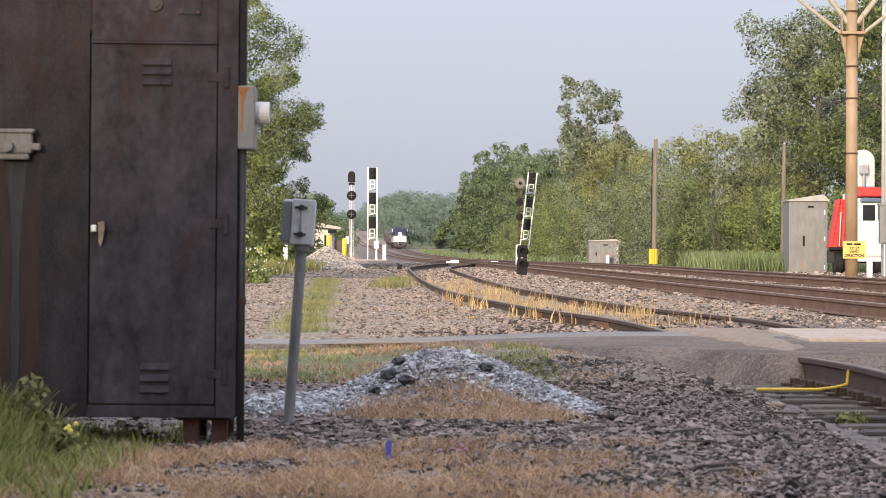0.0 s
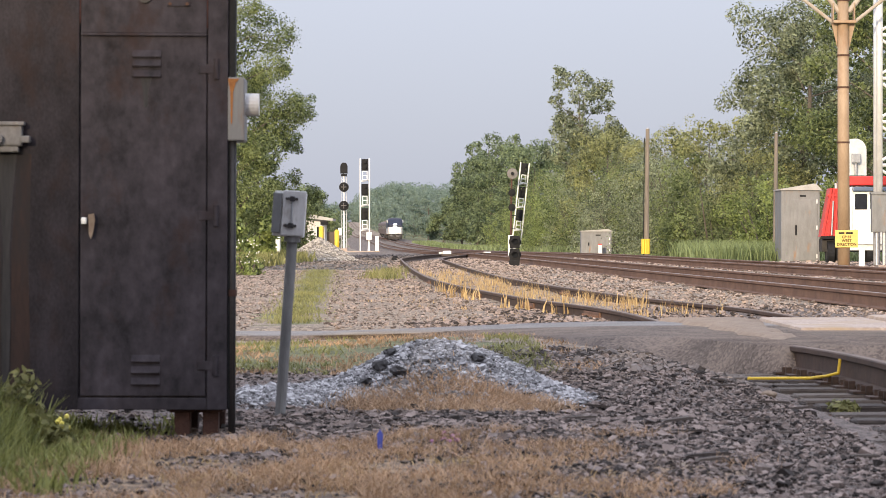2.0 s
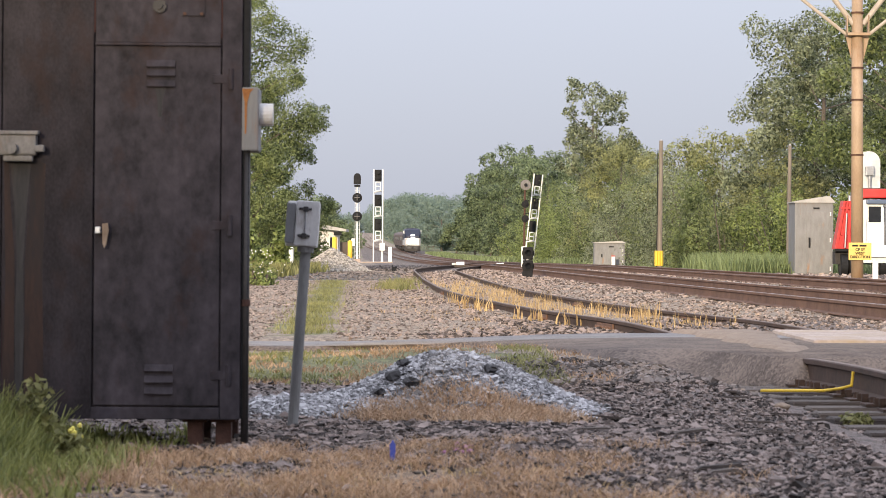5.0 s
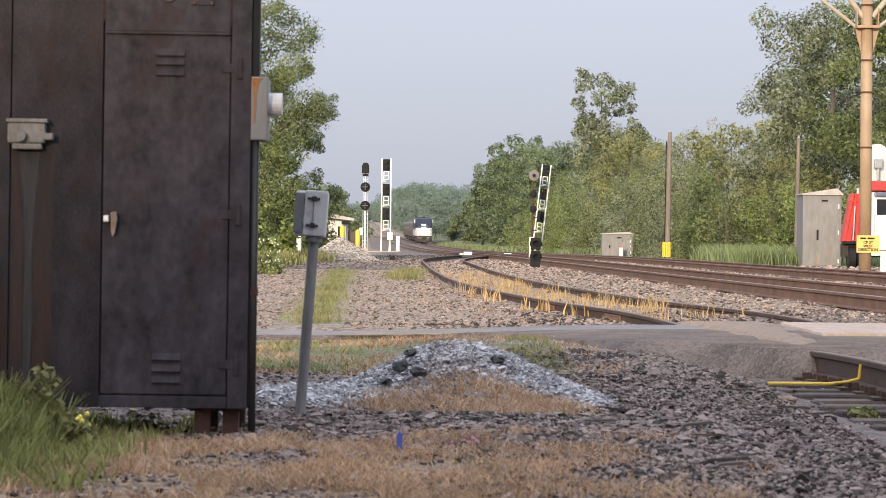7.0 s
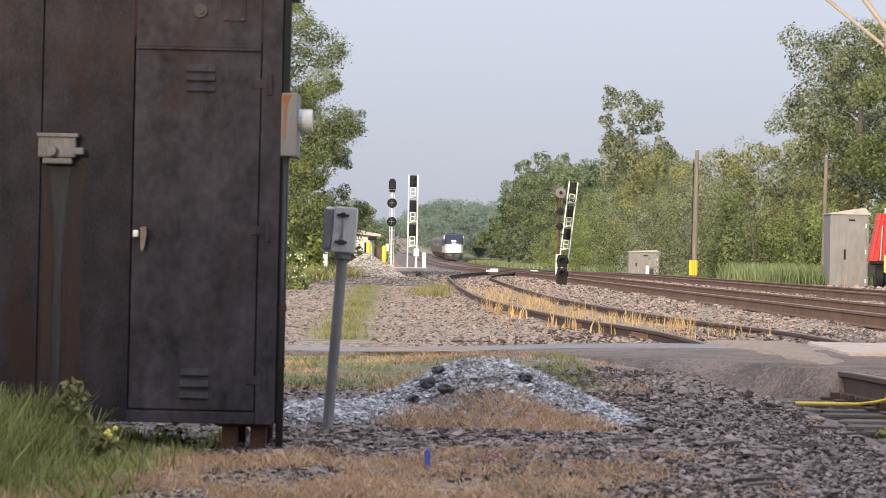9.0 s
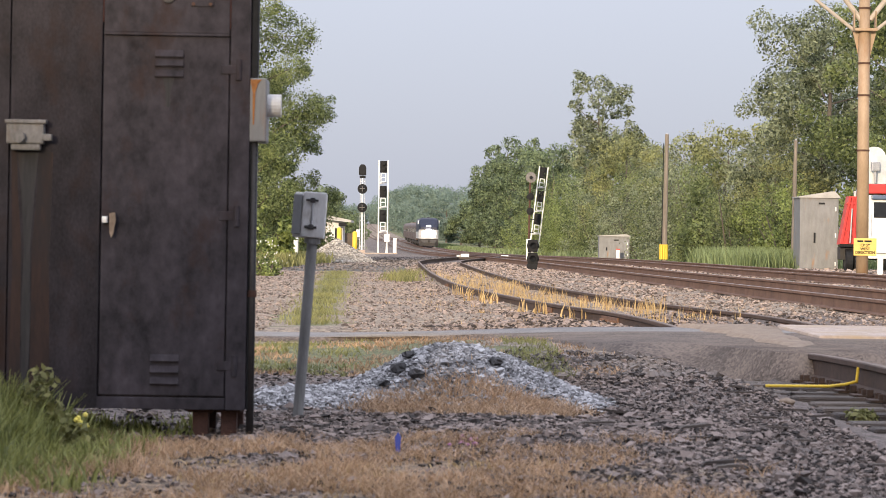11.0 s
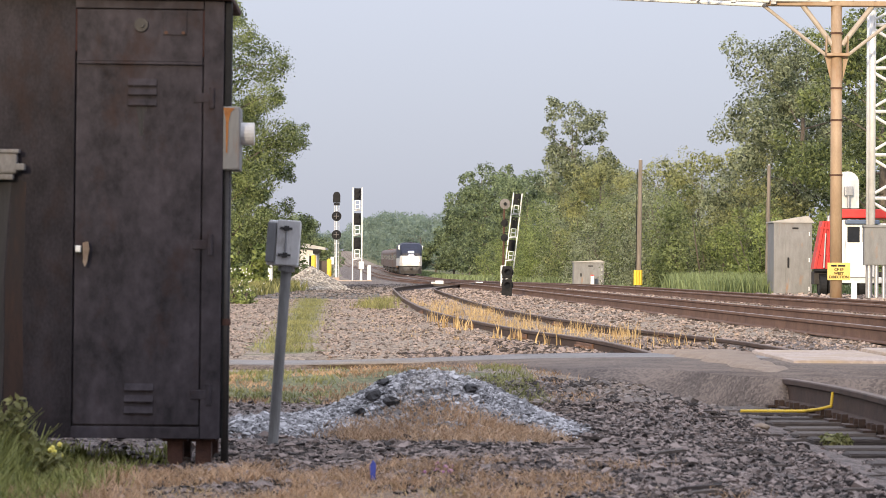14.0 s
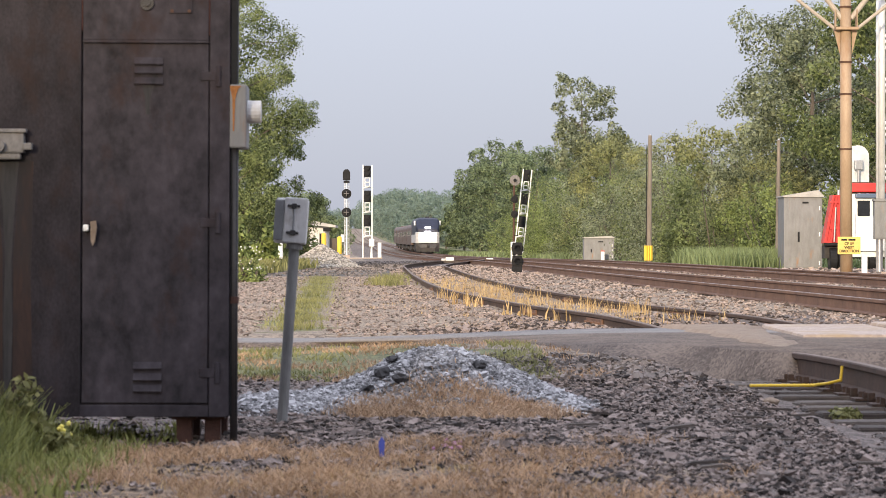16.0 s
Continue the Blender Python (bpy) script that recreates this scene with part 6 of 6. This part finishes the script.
def build_loco():
    root = thing("locomotive", "dark blue and silver passenger locomotive with lit headlights", "locomotive")
    part("body", loft([nose_ring(1.6, 1.5, 1.25, 4.38, 0.55), nose_ring(20.8, 1.5, 1.25, 4.38, 0.55)]), M["loco_blue"], root)
    part("lower_side", box(-1.515, 1.515, 2.2, 20.7, 1.26, 2.3, 0.01), M["loco_silver"], root, "silver lower body panels")
    part("nose", loft([nose_ring(0.0, 1.22, 2.62, 2.95, 0.2), nose_ring(0.35, 1.4, 2.62, 3.5, 0.4), nose_ring(1.0, 1.49, 2.62, 4.2, 0.55), nose_ring(1.62, 1.5, 2.62, 4.38, 0.55)]),
         M["loco_blue"], root, "dark blue sloping nose")
    part("lower_nose", loft([nose_ring(-0.12, 1.15, 1.25, 2.6, 0.15), nose_ring(0.2, 1.45, 1.25, 2.61, 0.12), nose_ring(1.62, 1.505, 1.25, 2.615, 0.1)]), M["nose"], root,
         "pale silver lower nose")
    for s in (-1, 1):
        bm = box(-0.5, 0.5, -0.03, 0.03, -0.36, 0.36, 0.04)
        bmesh.ops.transform(bm, matrix=pose(s * 0.63, 0.62, 3.55, -35, 0, 0), verts=bm.verts)
        part("windscreen", bm, M["glass_dark"], root)
        part("mirror", box(s * 1.55 - 0.12, s * 1.55 + 0.12, 1.5, 1.65, 3.45, 4.0, 0.03), M["white"], root)
        part("headlight", bar((s * 0.16, -0.3, 2.5), (s * 0.16, -0.1, 2.5), 0.22, seg=16), M["headlight"], root, "lit headlight")
        part("ditch_light", bar((s * 0.74, -0.26, 1.95), (s * 0.74, -0.08, 1.95), 0.25, seg=16), M["headlight"], root, "lit ditch light")
        part("step", box(s * 1.25 - 0.2, s * 1.25 + 0.2, -0.1, 0.2, 0.5, 1.24, 0.02), M["underframe"], root)
    part("number_board", box(-0.32, 0.32, 0.0, 0.2, 3.06, 3.24, 0.02), M["headlight"], root, "lit number board")
    part("pilot", loft([nose_ring(-0.45, 0.9, 0.18, 0.62, 0.1), nose_ring(0.0, 1.4, 0.18, 1.2, 0.1), nose_ring(0.5, 1.45, 0.18, 1.24, 0.1)]), M["underframe"], root, "grimy steel pilot")
    part("coupler", box(-0.16, 0.16, -0.85, -0.2, 0.78, 1.06, 0.04), M["underframe"], root)
    part("fuel_tank", box(-1.3, 1.3, 7, 13, 0.4, 1.24, 0.1), M["underframe"], root)
    part("horn", box(-0.25, 0.25, 3.0, 3.4, 4.38, 4.52, 0.04), M["loco_blue"], root)
    for y in (6.0, 10.0, 15.0):
        part("roof_hatch", box(-0.9, 0.9, y, y + 2.5, 4.36, 4.46, 0.03), M["loco_blue"], root)
    bogie(root, 4.0)
    bogie(root, 17.0)
    return root


def build_coach():
    root = thing("passenger_coach", "dusty stainless-steel passenger coach with a window band", "railway coach", group="coaches of the train")
    part("body", loft([nose_ring(0.0, 1.5, 1.0, 3.85, 0.75), nose_ring(25.4, 1.5, 1.0, 3.85, 0.75)]), M["steel_car"], root)
    for s in (-1, 1):
        for k in range(11):
            y = 2.6 + k * 1.95
            part("window", box(s * 1.49, s * 1.515, y, y + 1.3, 2.15, 2.85, 0.02), M["glass_dark"], root)
        for k in range(4):
            part("rib", box(s * 1.5, s * 1.52, 0.3, 25.1, 1.15 + k * 0.2, 1.23 + k * 0.2), M["steel_car"], root)
        part("door", box(s * 1.49, s * 1.51, 0.6, 1.5, 1.05, 3.1, 0.02), M["steel_car"], root)
    part("diaphragm", box(-0.6, 0.6, -0.35, 0.0, 1.1, 3.4, 0.05), M["underframe"], root)
    part("underbox", box(-1.25, 1.25, 6.5, 19, 0.45, 0.99, 0.05), M["underframe"], root)
    part("roof_vent", box(-0.4, 0.4, 11, 13.5, 3.83, 4.0, 0.04), M["steel_car"], root)
    bogie(root, 3.2)
    bogie(root, 22.2)
    return root


loco = build_loco()
coaches = [build_coach()]
for _ in range(4):
    coaches.append(copy_thing(coaches[0], pose(0, 0, 0)))


# ---- crow that walks about by the turnout ----
def build_crow():
    root = thing("crow", "black crow walking on the gravel", "bird")
    root.scale = (0.68, 0.68, 0.68)

    def blob(name, centre, size, turn, parent):
        bm = bmesh.new()
        bmesh.ops.create_icosphere(bm, subdivisions=3, radius=1.0)
        bmesh.ops.transform(bm, matrix=Matrix.Translation(centre) @ pose(0, 0, 0, 0, turn, 0) @ Matrix.Diagonal((*size, 1)), verts=bm.verts)
        return part(name, bm, M["black"], parent, "", True)
    blob("body", (0, 0, 0.2), (0.15, 0.075, 0.085), -28, root)
    head = blob("head", (-0.15, 0, 0.32), (0.055, 0.045, 0.047), 0, root)
    part("beak", bar((-0.19, 0, 0.32), (-0.27, 0, 0.305), 0.018, 0.003, 8), M["black"], head)
    part("tail", prism(bmesh.new(), [(0.1, 0.16), (0.3, 0.07), (0.31, 0.09), (0.12, 0.2)], -0.04, 0.04), M["black"], root)
    for s in (-1, 1):
        part("leg", bar((0.0, s * 0.035, 0.0), (0.01, s * 0.035, 0.15), 0.008, seg=6), M["black"], root)
    wings = []
    for s in (-1, 1):
        bm = bmesh.new()
        outline = [(-0.1, 0.0), (0.06, 0.0), (0.2, 0.12), (0.24, 0.3), (0.1, 0.36), (-0.03, 0.3), (-0.1, 0.16)]
        a1 = [bm.verts.new((x, s * y, 0.008)) for x, y in outline]
        b1 = [bm.verts.new((x, s * y, -0.008)) for x, y in outline]
        bm.faces.new(a1)
        bm.faces.new(b1[::-1])
        for i in range(len(outline)):
            j = (i + 1) % len(outline)
            bm.faces.new((a1[i], b1[i], b1[j], a1[j]))
        bmesh.ops.recalc_face_normals(bm, faces=bm.faces)
        w = part("wing", bm, M["black"], root)
        w.matrix_basis = pose(-0.04, s * 0.06, 0.25, s * -80, 20, 0)
        wings.append((s, w))
    return root, wings


crow, crow_wings = build_crow()

# white-flowering weeds at the lane's edge
thicket(-4.65, 60, 1.0, 0.9, 0.75, M["leaf_bright"], "pale green weeds with small white flowers", 2200, 0.035, seed=140, group="weeds")
bm = bmesh.new()
for k in range(40):
    bmesh.ops.create_icosphere(bm, subdivisions=1, radius=random.uniform(0.012, 0.022),
                               matrix=pose(-4.65 + random.gauss(0, 0.27), 59.6 + random.gauss(0, 0.15), random.uniform(0.3, 0.85)))
tagged(part("white_flowers", bm, M["white"]), "small white flower heads over weeds", "flowers", kind="stuff")


# ---- what moves ----
SPEED, START, HEADING = 13.7, 527.0, 0.0375


def train_pose(front, length):
    """Pose of a vehicle with its front at that distance along the straight approach."""
    z0, z1 = float(main_z(front + 2)), float(main_z(front + length - 2))
    return pose(-1.9 - HEADING * (front - 308), front, z0, math.degrees((z1 - z0) / (length - 4)), 0, math.degrees(math.atan(HEADING)))


def motions():
    times = [k * 0.5 for k in range(33)]
    walk(loco, [(t, train_pose(START - SPEED * t, 20.8)) for t in times])
    for k, c in enumerate(coaches):
        walk(c, [(t, train_pose(START - SPEED * t + 21.4 + 26.0 * k, 25.4)) for t in times])
    steps = [(0, -1.93, 101, 0.02, 0), (1, -1.87, 101, 0.02, 5), (2, -1.84, 101, 0.02, 0), (3, -2.07, 101, 0.02, 0), (3.5, -2.27, 101, 0.02, -5), (4.5, -2.33, 101, 0.02, 8),
             (7, -2.78, 101, 0.02, 0), (8, -2.85, 101, 0.02, -6), (9, -2.78, 101, 0.02, 4), (9.4, -2.86, 101, 0.02, 0), (9.6, -3.15, 101, 0.12, 0), (9.8, -3.47, 101, 0.42, 3), (10, -4.0, 101, 0.56, 6),
             (10.2, -4.6, 101, 0.56, 8), (10.6, -6.6, 99, 0.8, 8), (11, -9.2, 96, 0.9, 5), (11.5, -12.2, 93, 0.3, 0), (12, -12.8, 92, 0.02, 0), (16, -12.8, 92, 0.02, 0)]
    walk(crow, [(t, pose(x, y, z, 0, 0, turn)) for t, x, y, z, turn in steps])
    beats = [9.4, 9.5, 9.6, 9.7, 9.8, 9.9, 10.0, 10.1, 10.2, 10.3, 10.4, 10.5, 10.6, 10.7, 10.8, 10.9, 11.0, 11.2]
    for s, w in crow_wings:
        rest = pose(-0.04, s * 0.06, 0.25, s * -80, 20, 0)
        rows = [(0, rest), (9.3, rest)]
        rows += [(t, pose(-0.04, s * 0.06, 0.25, s * (45 if k % 2 else -15), 0, 0)) for k, t in enumerate(beats)]
        walk(w, rows + [(11.5, rest), (16, rest)])


motions()
